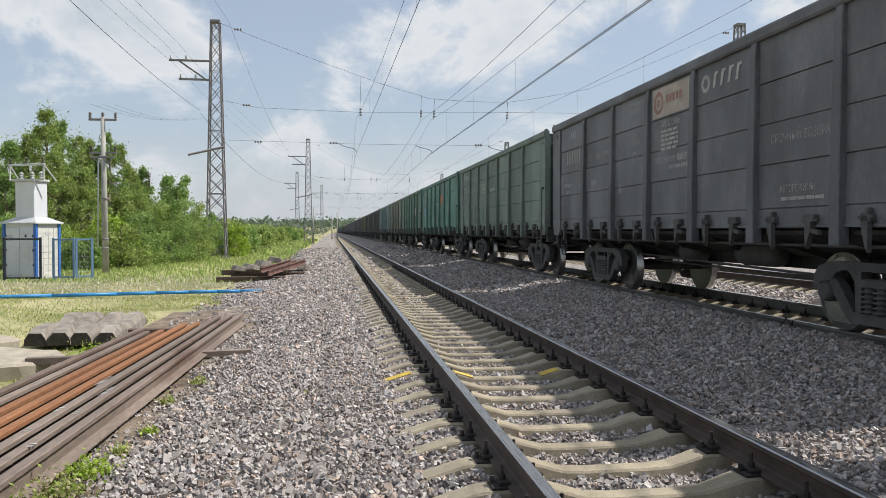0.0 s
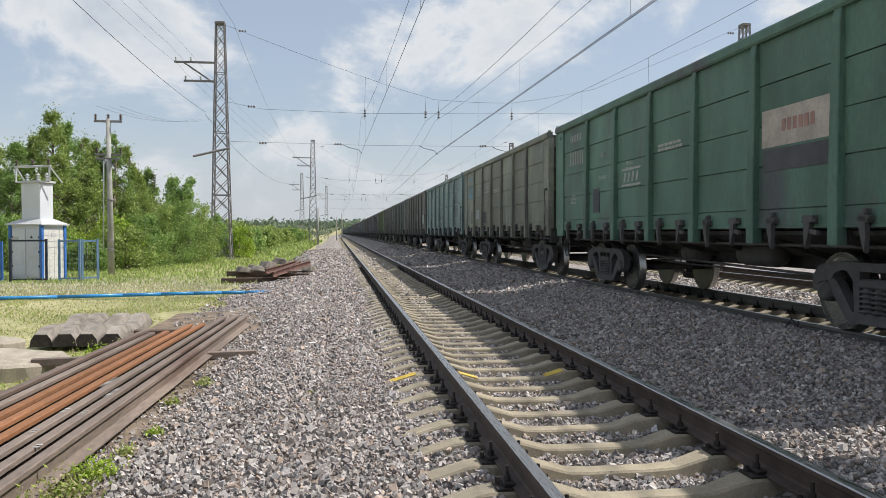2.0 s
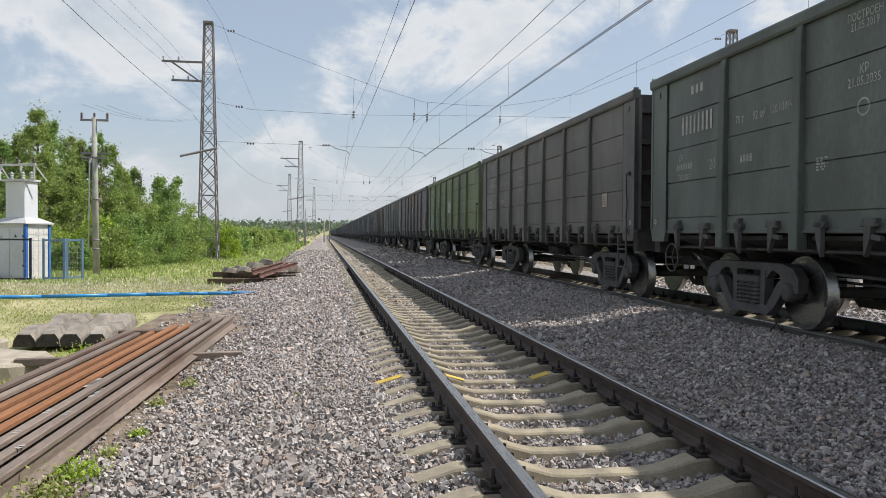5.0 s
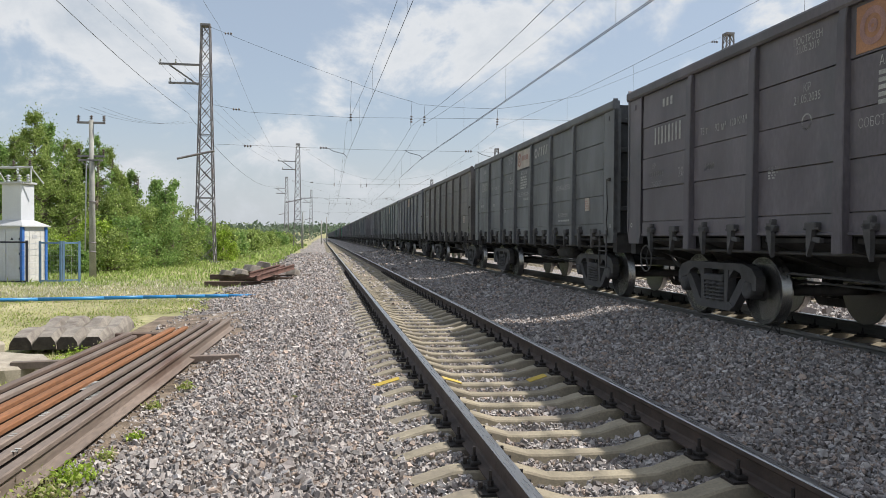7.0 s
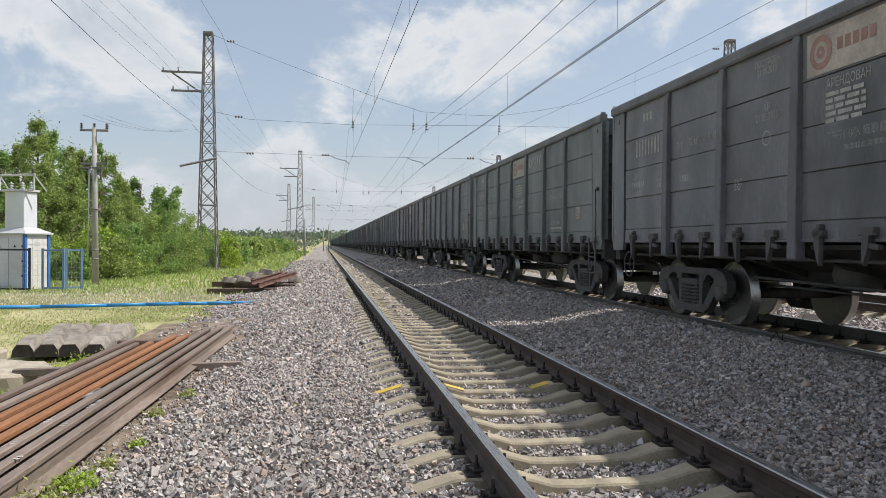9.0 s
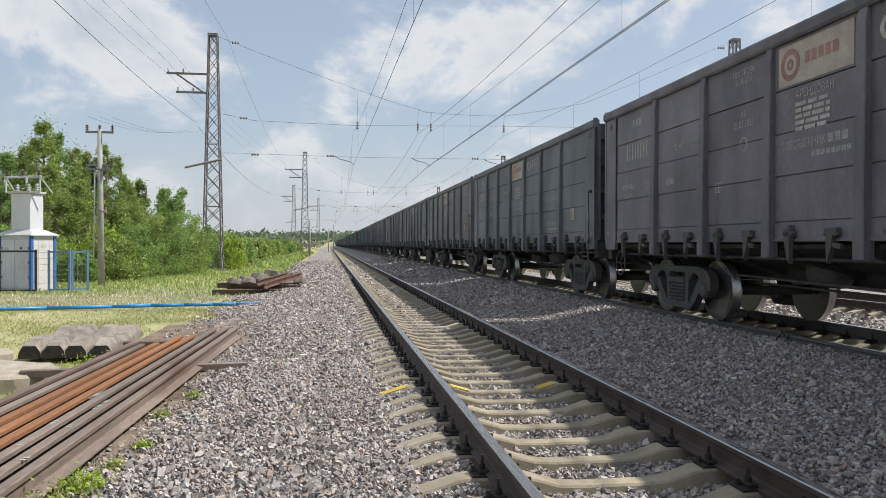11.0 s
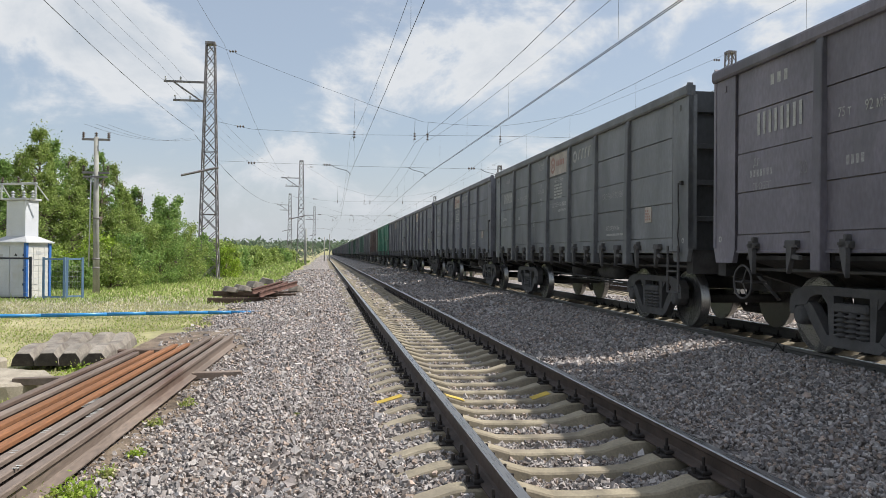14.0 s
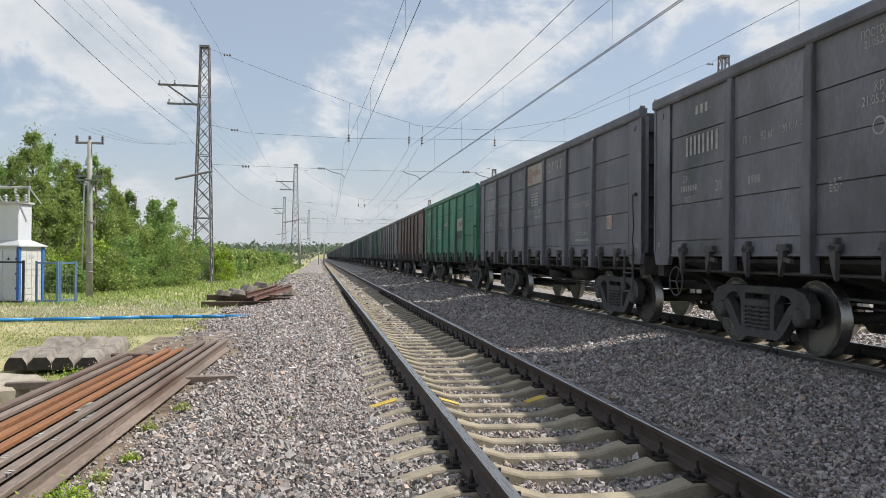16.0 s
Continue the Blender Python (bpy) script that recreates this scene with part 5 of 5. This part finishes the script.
def wire(points, r=.009, name="overhead_wire", label="dark overhead line wire", group="overhead wires", sag=0.0, steps=10):
    """A wire from point to point; sag in metres at the middle of each span."""
    bm = bmesh.new()
    path = []
    for a, b in zip(points, points[1:]):
        a, b = Vector(a), Vector(b)
        n = steps if sag else 1
        for i in range(n):
            u = i / n
            p = a.lerp(b, u); p.z -= sag * 4 * u * (1 - u)
            path.append(p)
    path.append(Vector(points[-1]))
    rings = []
    for i, p in enumerate(path):
        d = (path[min(i + 1, len(path) - 1)] - path[max(i - 1, 0)]).normalized()
        u = d.orthogonal().normalized(); w = d.cross(u)
        rings.append([bm.verts.new(p + (u * math.cos(k * math.pi / 2) + w * math.sin(k * math.pi / 2)) * r) for k in range(4)])
    for a, b in zip(rings, rings[1:]):
        shift = min(range(4), key=lambda q: (a[0].co - b[q].co).length)
        for k in range(4):
            bm.faces.new([a[k], a[(k + 1) % 4], b[(k + 1 + shift) % 4], b[(k + shift) % 4]])
    bmesh.ops.recalc_face_normals(bm, faces=bm.faces)
    return thing(name, label, "wire", group=group, bm=bm, mat=M_WIRE)


def hung_insulator(p, axis, h=.55, parent=None):
    bm = bmesh.new()
    for i in range(3):
        lathe(bm, [(.02, -.02), (.085, 0), (.07, .05), (.02, .09)], Vector(p) + Vector({"x": (i * .17, 0, 0), "z": (0, 0, -i * .17)}[axis]), axis, 10)
    return part("insulator", bm, M_PORCELAIN, parent) if parent else thing("string_insulator", "dark porcelain string insulator on a cross wire", "insulator", group="string insulators", bm=bm, mat=M_PORCELAIN)


def headspan(y, left, right, scale=1.0, low=True):
    """Cross wires between two masts, with droppers, insulators and steady arms over three tracks."""
    top = [(left, y, 14.55), (1.85, y, 11.45), (5.75, y, 10.30), (6.60, y, 10.12), (11.45, y, 10.02), (17.0, y, 11.05), (right, y, 15.55)]
    wire(top, .010, "headspan_wire", "upper sagging cross wire between the masts", sag=.06, steps=4)
    wire([(left + .3, y, 9.7), (left + 2.4, y, 9.3), (1.8, y, 9.15), (11, y, 9.35), (right, y, 9.5)], .010, "headspan_wire", "middle cross wire between the masts")
    low_wire = wire([(left + .3, y, 7.25), (1.8, y, 7.12), (11, y, 7.15), (right, y, 7.3)], .009, "headspan_wire", "lower cross wire that steadies the contact wires")
    for x, z in ((left + 1.0, 14.15), (right - .9, 15.1)):
        hung_insulator((x, y, z), "x")
    for x in (left + 2.2, left + 6.9, 9.3, 14.0):
        hung_insulator((x, y, 7.17), "x")
    hung_insulator((left + 1.5, y, 9.45), "x")
    for x, z0 in ((1.85, 11.45), (5.75, 10.3), (6.6, 10.12), (11.45, 10.02)):
        wire([(x, y, z0), (x - .08, y, 8.75)], .012, "dropper", "dropper wire with an insulator", "droppers")
        hung_insulator((x - .03, y, 9.3), "z")
    for x in (1.6, 6.5, 11.3):
        wire([(x - 1.2, y, 7.15), (x - .9, y, 6.98), (x - .2, y, 6.82), (x, y, 6.58)], .022, "steady_arm", "curved steady arm at a contact wire", "steady arms")


for y, left, right in ((50.0, -7.0, 27.4), (115.0, -3.2, 26.0), (180.0, -7.6, 25.3)):
    headspan(y, left, right)


def catenary(x, zig, label, r=.010, sag=1.25, double=False):
    """Messenger wire, contact wire and droppers over one track, span by span."""
    marks = [-15.0, 50.0, 115.0, 180.0, 245.0, 310.0]
    for i, (a, b) in enumerate(zip(marks, marks[1:])):
        za, zb = zig * (-1) ** i, -zig * (-1) ** i
        for d in ((-.03, .03) if double and i == 0 else (0,)):
            wire([(x + za + d, a, 6.56), (x + zb + d, b, 6.56)], r, "contact_wire", label + " contact wire over the track")
        wire([(x + za, a, 8.75), (x + zb, b, 8.75)], .0065, "messenger_wire", label + " messenger wire over the track", sag=sag, steps=12)
        for u in (.1, .22, .34, .5, .66, .78, .9) if i < 3 else ():
            top = 8.75 - sag * 4 * u * (1 - u)
            xx = x + za + (zb - za) * u
            wire([(xx, a + (b - a) * u, top), (xx, a + (b - a) * u, 6.56)], .004, "dropper", "thin dropper between two wires", "droppers")


catenary(TRACK_X, .35, "thin", .008)
catenary(NEAR_X - .08, .51, "thin", .010, 1.0, True)
catenary(11.7, .25, "thin", sag=.75)
wire([(6.4, -15, 8.9), (5.75, 50, 8.75), (5.6, 115, 8.75)], .008, label="dark feeder wire above the train", sag=1.0, steps=12)
wire([(-6.6, -15, 9.6), (-8.1, 50, 9.05)], .010, "power_cable", "dark insulated cable sagging to the mast", sag=1.1, steps=14)
wire([(-8.1, 50, 8.9), (-6.0, 115, 5.9 + 3)], .012, label="dark line wire between the masts", sag=1.6, steps=14)
for x, z in ((-10.3, 13.25), (-9.45, 13.25), (-9.75, 12.0)):
    wire([(x, -15, z + .4), (x, 50, z), (x + 3.6, 115, z)], .006, label="thin line wire on the bracket arms", sag=1.0, steps=12)
wire([(-5.9, -15, 15.6), (-6.35, 50, 10.6 + 4.0), (-5.0, 115, 12.0)], .008, label="thin line wire in front of the mast", sag=1.6, steps=12)
for x in (-.45, 0, .45):
    wire([(-8.88 + x, 32, 6.5), (-8.3 + x, 50, 8.6)], .005, label="thin wire from the pole to the mast", sag=.35, steps=8)


# ---- plants ----
def leaf_material(name, palette, vary=0.35):
    m = material(name, palette[0], 0.6, vary=0.12, scale=1.2, fine=14, bump=0, island=vary, palette=palette, spec=0.25)
    nt = m.node_tree
    b, out = nt.nodes["Principled BSDF"], nt.nodes["Material Output"]
    tr, mix = nt.nodes.new("ShaderNodeBsdfTranslucent"), nt.nodes.new("ShaderNodeMixShader")
    nt.links.new(b.inputs["Base Color"].links[0].from_socket, tr.inputs[0])
    mix.inputs[0].default_value = 0.45
    nt.links.new(b.outputs[0], mix.inputs[1]); nt.links.new(tr.outputs[0], mix.inputs[2])
    nt.links.new(mix.outputs[0], out.inputs[0])
    return m


M_LEAF = leaf_material("spring_leaves", [(0.25, 0.33, 0.085), (0.30, 0.38, 0.11), (0.195, 0.28, 0.07), (0.37, 0.44, 0.16)])
M_LEAF2 = leaf_material("dark_leaves", [(0.20, 0.315, 0.085), (0.25, 0.37, 0.11), (0.16, 0.265, 0.075), (0.31, 0.42, 0.15)])
M_LEAF3 = leaf_material("yellow_green_leaves", [(0.30, 0.42, 0.05), (0.36, 0.47, 0.08), (0.25, 0.38, 0.05), (0.40, 0.50, 0.10)])
M_BLADE = leaf_material("grass_blades", [(0.30, 0.37, 0.09), (0.38, 0.42, 0.14), (0.24, 0.33, 0.07), (0.48, 0.45, 0.24), (0.58, 0.52, 0.36)])
M_DRY = leaf_material("dry_seed_heads", [(0.60, 0.56, 0.44), (0.70, 0.67, 0.57), (0.52, 0.48, 0.34), (0.46, 0.48, 0.26)])
M_LUSH = leaf_material("lush_grass", [(0.30, 0.40, 0.11), (0.36, 0.45, 0.15), (0.24, 0.34, 0.08), (0.44, 0.48, 0.22)])
M_BARK = material("grey_brown_bark", (0.16, 0.13, 0.10), 0.9, vary=0.3, scale=6, fine=40, bump=0.5, stretch=(1, 1, 0.3))
# Far woods: greyer, bluer greens with the haze of distance mixed into the colour.
M_WOODS = leaf_material("far_woods", [(0.12, 0.165, 0.11), (0.14, 0.19, 0.13), (0.10, 0.14, 0.10), (0.16, 0.20, 0.14)])


def leaf_quads(rng, centres, size, droop=0.0):
    """A small bent-free diamond leaf at each centre, turned at random."""
    n = len(centres)
    a = rng.normal(size=(n, 3)); a[:, 2] -= droop
    a /= np.linalg.norm(a, axis=1)[:, None]
    b = np.cross(a, rng.normal(size=(n, 3))); b /= np.linalg.norm(b, axis=1)[:, None] + 1e-9
    s = (size * rng.uniform(.6, 1.3, n))[:, None]
    v = np.stack([centres - a * s, centres + b * s * .55, centres + a * s, centres - b * s * .55], 1)
    return v.reshape(-1, 3), np.arange(4 * n).reshape(-1, 4)


def tree(x, y, height, width, leaves, label, mat, name="tree", category="tree", low=0.12, clumps=34, seed=0, size=.10, taper=0.75):
    rng = np.random.default_rng(seed)
    z0 = float(land(x, y)) - .05
    t = thing(name, label, category, pose(x, y, z0), group="trees and shrubs beside the track")
    # clump centres in an uneven crown, wider at the middle
    u = np.sort(rng.uniform(low, 1.0, clumps))
    ang = rng.uniform(0, 2 * np.pi, clumps)
    reach = width / 2 * np.sqrt(rng.uniform(.1, 1, clumps)) * np.clip(1.25 - np.abs(u - .45) * (1 + taper) , .12, 1)
    c = np.stack([reach * np.cos(ang), reach * np.sin(ang), u * height * .94], 1)
    bm = bmesh.new()
    lean = rng.normal(0, .04 * height, 2)
    rod(bm, (0, 0, 0), (lean[0] * .5, lean[1] * .5, height * .5), .028 * height ** .8, 7, .018 * height ** .8)
    rod(bm, (lean[0] * .5, lean[1] * .5, height * .5), (lean[0], lean[1], height * .9), .018 * height ** .8, 6, .012)
    for p in c[::2]:
        h = max(.15, p[2] - .3 * np.hypot(p[0], p[1]) - .2)
        f = min(1, h / height)
        rod(bm, (lean[0] * f, lean[1] * f, h), p, .012 * height ** .6, 5, .006)
    part("trunk", bm, M_BARK, t)
    per = leaves // clumps
    pts = []
    for p in c:
        r = width * rng.uniform(.11, .2) * (1.15 - .5 * p[2] / height) * (34 / clumps) ** .3
        d = rng.normal(size=(per, 3)); d /= np.linalg.norm(d, axis=1)[:, None]
        q = p + d * (r * rng.uniform(.1, 1.2, per) ** .7)[:, None] * np.array([1, 1, 1.05])
        pts.append(q)
    # loose sprays that break the outline
    k = leaves // 9
    tip = c[rng.integers(len(c) // 2, len(c), k)]
    pts.append(tip + rng.normal(0, 1, (k, 3)) * np.array([.07, .07, .10]) * width * .9)
    pts = np.concatenate(pts)
    pts[:, 2] = np.clip(pts[:, 2], .05, None)
    v, f = leaf_quads(rng, pts, size)
    part("crown", raw_mesh("crown", v, f, mat), None, t)
    return t


def row_of_plants():
    tall = ((-17.8, 41, 6.4, 3.0, 2), (-17.1, 42, 6.4, 3.0, 3), (-15.7, 41, 6.5, 2.8, 4), (-15.6, 43, 7.2, 2.6, 5), (-13.7, 40, 8.0, 2.5, 6), (-13.4, 41, 7.6, 2.4, 7), (-12.9, 42, 6.9, 2.4, 8),
            (-12.6, 43, 6.8, 2.4, 9), (-11.8, 43, 7.3, 2.3, 10), (-11.4, 44, 6.7, 2.2, 11), (-11.0, 45, 5.5, 2.0, 12), (-10.6, 46, 5.6, 1.6, 13), (-12.7, 38, 5.6, 2.6, 14), (-11.7, 39, 4.9, 2.6, 15), (-14.7, 38, 4.5, 3.0, 16))
    for x, y, h, w, s in tall:
        tree(x, y, h, w, 12000, "young leafy birch with thin upright branches in spring leaf", (M_LEAF, M_LEAF2, M_LEAF)[s % 3], clumps=120, seed=s, size=.052, taper=.95, low=.06)
    tree(-16.1, 84.0, 7.6, 4.4, 7000, "round dark green tree standing behind the shrubs", M_LEAF2, seed=31, size=.13, low=.35, taper=.3, clumps=44)
    shrubs = ((-10.5, 35, 1.3, 2.2, 0), (-9.3, 36, 2.1, 2.6, 1), (-9.0, 38, 2.5, 2.8, 0), (-9.0, 41, 3.1, 2.8, 1), (-8.4, 42, 3.4, 2.8, 0), (-8.0, 44, 3.4, 3.0, 1), (-7.6, 46, 2.8, 2.6, 0), (-10.8, 43, 3.9, 2.8, 1),
              (-10.3, 45, 3.9, 2.8, 1), (-7.9, 52, 2.3, 2.4, 0), (-6.5, 53, 2.0, 2.0, 2), (-10.1, 37, 2.4, 2.4, 2), (-11.7, 37, 1.9, 2.4, 2), (-12.9, 36, 2.4, 3.0, 1), (-14.5, 36, 2.4, 3.0, 0), (-7.8, 58, 1.9, 2.4, 1))
    for i, (x, y, h, w, k) in enumerate(shrubs):
        m = (M_LEAF2, M_LEAF, M_LEAF3)[k]
        tree(x, y, h, w, 7600, "dense green shrub beside the railway" if k < 2 else "low yellow-green flowering shrub in grass", m, "shrub", "shrub", low=.03, clumps=40, seed=50 + i, size=.054, taper=.25)
    rnd = random.Random(9)
    y = 56.0
    while y < 150:
        x = -7.2 - rnd.uniform(0, 1.5) + (y - 56) * .012
        tree(x, y, rnd.uniform(1.7, 2.4), rnd.uniform(2.6, 3.4), 2000, "dense green shrub in the long hedge beside the track", rnd.choice((M_LEAF, M_LEAF2, M_LEAF)), "shrub", "shrub", low=.03, clumps=20, seed=int(y * 7), size=.13, taper=.2)
        if y < 120:
            tree(x - 3.2, y + 1.5, rnd.uniform(2.0, 2.8), rnd.uniform(3, 4), 1700, "dense green shrub in the long hedge beside the track", rnd.choice((M_LEAF, M_LEAF2)), "shrub", "shrub", low=.03, clumps=20, seed=int(y * 11), size=.14, taper=.2)
        y += 2.4 + y * .012


row_of_plants()


def far_woods():
    """Scrub over the open land and a low wood on the horizon, too far to count."""
    rng = np.random.default_rng(12)
    n = 1500
    r = np.where(rng.random(n) < .3, rng.uniform(150, 600, n), rng.uniform(900, 2300, n))
    a = rng.uniform(-.55, .70, n)
    x, y = r * np.sin(a), r * np.cos(a)
    keep = ~((x > -6) & (x < 30) & (y < 900))
    pts = []
    sizes = []
    for X, Y, R in zip(x[keep], y[keep], r[keep]):
        h = rng.uniform(1.8, 3.2) if R < 620 else rng.uniform(9, 17)
        k = 44
        d = rng.normal(size=(k, 3)) * np.array([h * .8, h * .5, h * .25])
        c = np.array([X, Y, float(land(X, Y)) + h * .5])
        pts.append(c + d); sizes.append(np.full(k, h * .2))
    v, f = leaf_quads(rng, np.concatenate(pts), np.concatenate(sizes))
    tagged(new("far_woods", raw_mesh("far_woods", v, f, M_WOODS)), "distant scrub and woodland on the horizon", "woodland", kind="stuff")


far_woods()


def blades(name, xs, ys, n, h, mat, label, mask, seed, width=.006):
    rng = np.random.default_rng(seed)
    p = np.stack([rng.uniform(*xs, n), rng.uniform(*ys, n)], 1)
    p = p[mask(p[:, 0], p[:, 1], rng)]
    n = len(p)
    z = np.where(p[:, 0] > -3.2, np.maximum(land(p[:, 0], p[:, 1]), bed(p[:, 0])), land(p[:, 0], p[:, 1])) - .01
    hh = h * rng.lognormal(0, .35, n)
    a = rng.uniform(0, 2 * np.pi, n)
    side = np.stack([np.cos(a), np.sin(a), np.zeros(n)], 1) * (width * (1 + np.hypot(p[:, 0], p[:, 1])[:, None] * .07))
    tip = rng.normal(0, .35, (n, 2)) * hh[:, None]
    b = np.column_stack([p, z])
    mid = b + np.column_stack([tip * .35, hh * .6])
    top = b + np.column_stack([tip, hh])
    v = np.stack([b - side, b + side, mid + side * .8, top, mid - side * .8], 1).reshape(-1, 3)
    i = np.arange(n)[:, None] * 5
    f = np.concatenate([i + [0, 1, 2], i + [0, 2, 4], i + [4, 2, 3]])
    tagged(new(name, raw_mesh(name, v, f, mat)), label, "grass", kind="stuff")


def wedge(x, y):
    return (x > -.47 * y - 1) & (x < -1.0)


def verge(x, y, rng):
    edge = -3.2 + .5 * np.sin(y * .7) + .35 * np.sin(y * 2.1)
    return wedge(x, y) & (x < edge) & (rng.random(len(x)) < .35 + .65 * (np.sin(x * 1.1 + 2 * np.sin(y * .4)) * np.sin(y * .9) > -.3))


blades("verge_grass", (-16, -2.6), (7, 26), 120000, .032, M_BLADE, "short rough grass on the verge", verge, 1, .004)
blades("verge_grass_far", (-26, -2.4), (26, 60), 60000, .10, M_LUSH, "long green grass under the shrubs", lambda x, y, r: wedge(x, y) & (x < -2.6 + .4 * np.sin(y)) & ((x < -7) | (r.random(len(x)) < .55)), 2, .007)
blades("dry_grass", (-16, -3.2), (19, 34), 42000, .055, M_DRY, "pale flowering grass heads on the verge", lambda x, y, r: wedge(x, y) & (x < -3.2 + .4 * np.sin(y)) & (r.random(len(x)) < np.clip((y - 20.5) / 3, 0, 1) * np.clip((31 - y) / 4, 0, 1)), 3, .006)
blades("edge_grass", (-6, -2), (58, 150), 9000, .25, M_LUSH, "grass along the edge of the ballast", lambda x, y, r: x < -3.2 + .4 * np.sin(y), 4, .02)


def weed(x, y, h, n, seed, mat, label):
    """A tuft of broad leaves and blades."""
    rng = np.random.default_rng(seed)
    c = np.column_stack([rng.normal(0, h * .7, n), rng.normal(0, h * .7, n), np.abs(rng.normal(0, h * .5, n)) + .01])
    v, f = leaf_quads(rng, c, .017)
    ob = new("weed", raw_mesh("weed", v, f, mat))
    ob.matrix_basis = pose(x, y, float(max(land(x, y), bed(x) if x > -3.2 else -1)))
    tagged(ob, label, "weed", "weeds round the stack", "stuff")


for i, (x, y, h, n) in enumerate(((-1.58, 5.3, .10, 260), (-1.50, 5.75, .06, 90), (-1.64, 4.9, .12, 300), (-1.42, 6.3, .05, 60), (-1.52, 7.4, .05, 120), (-1.38, 8.3, .05, 120), (-3.05, 8.9, .10, 200), (-3.6, 8.6, .10, 240),
                                  (-2.95, 11.3, .16, 360), (-3.3, 11.2, .16, 320), (-2.6, 12.0, .12, 220), (-.25, 7.6, .02, 14), (-4.0, 8.9, .1, 180), (-1.75, 4.5, .16, 320))):
    weed(x, y, h, int(n * 1.9), 80 + i, M_BLADE if i % 3 else M_LEAF3, "low green weed growing through the ballast" if i < 6 or i == 11 else "tuft of green weeds beside the stacked rails")

motions()
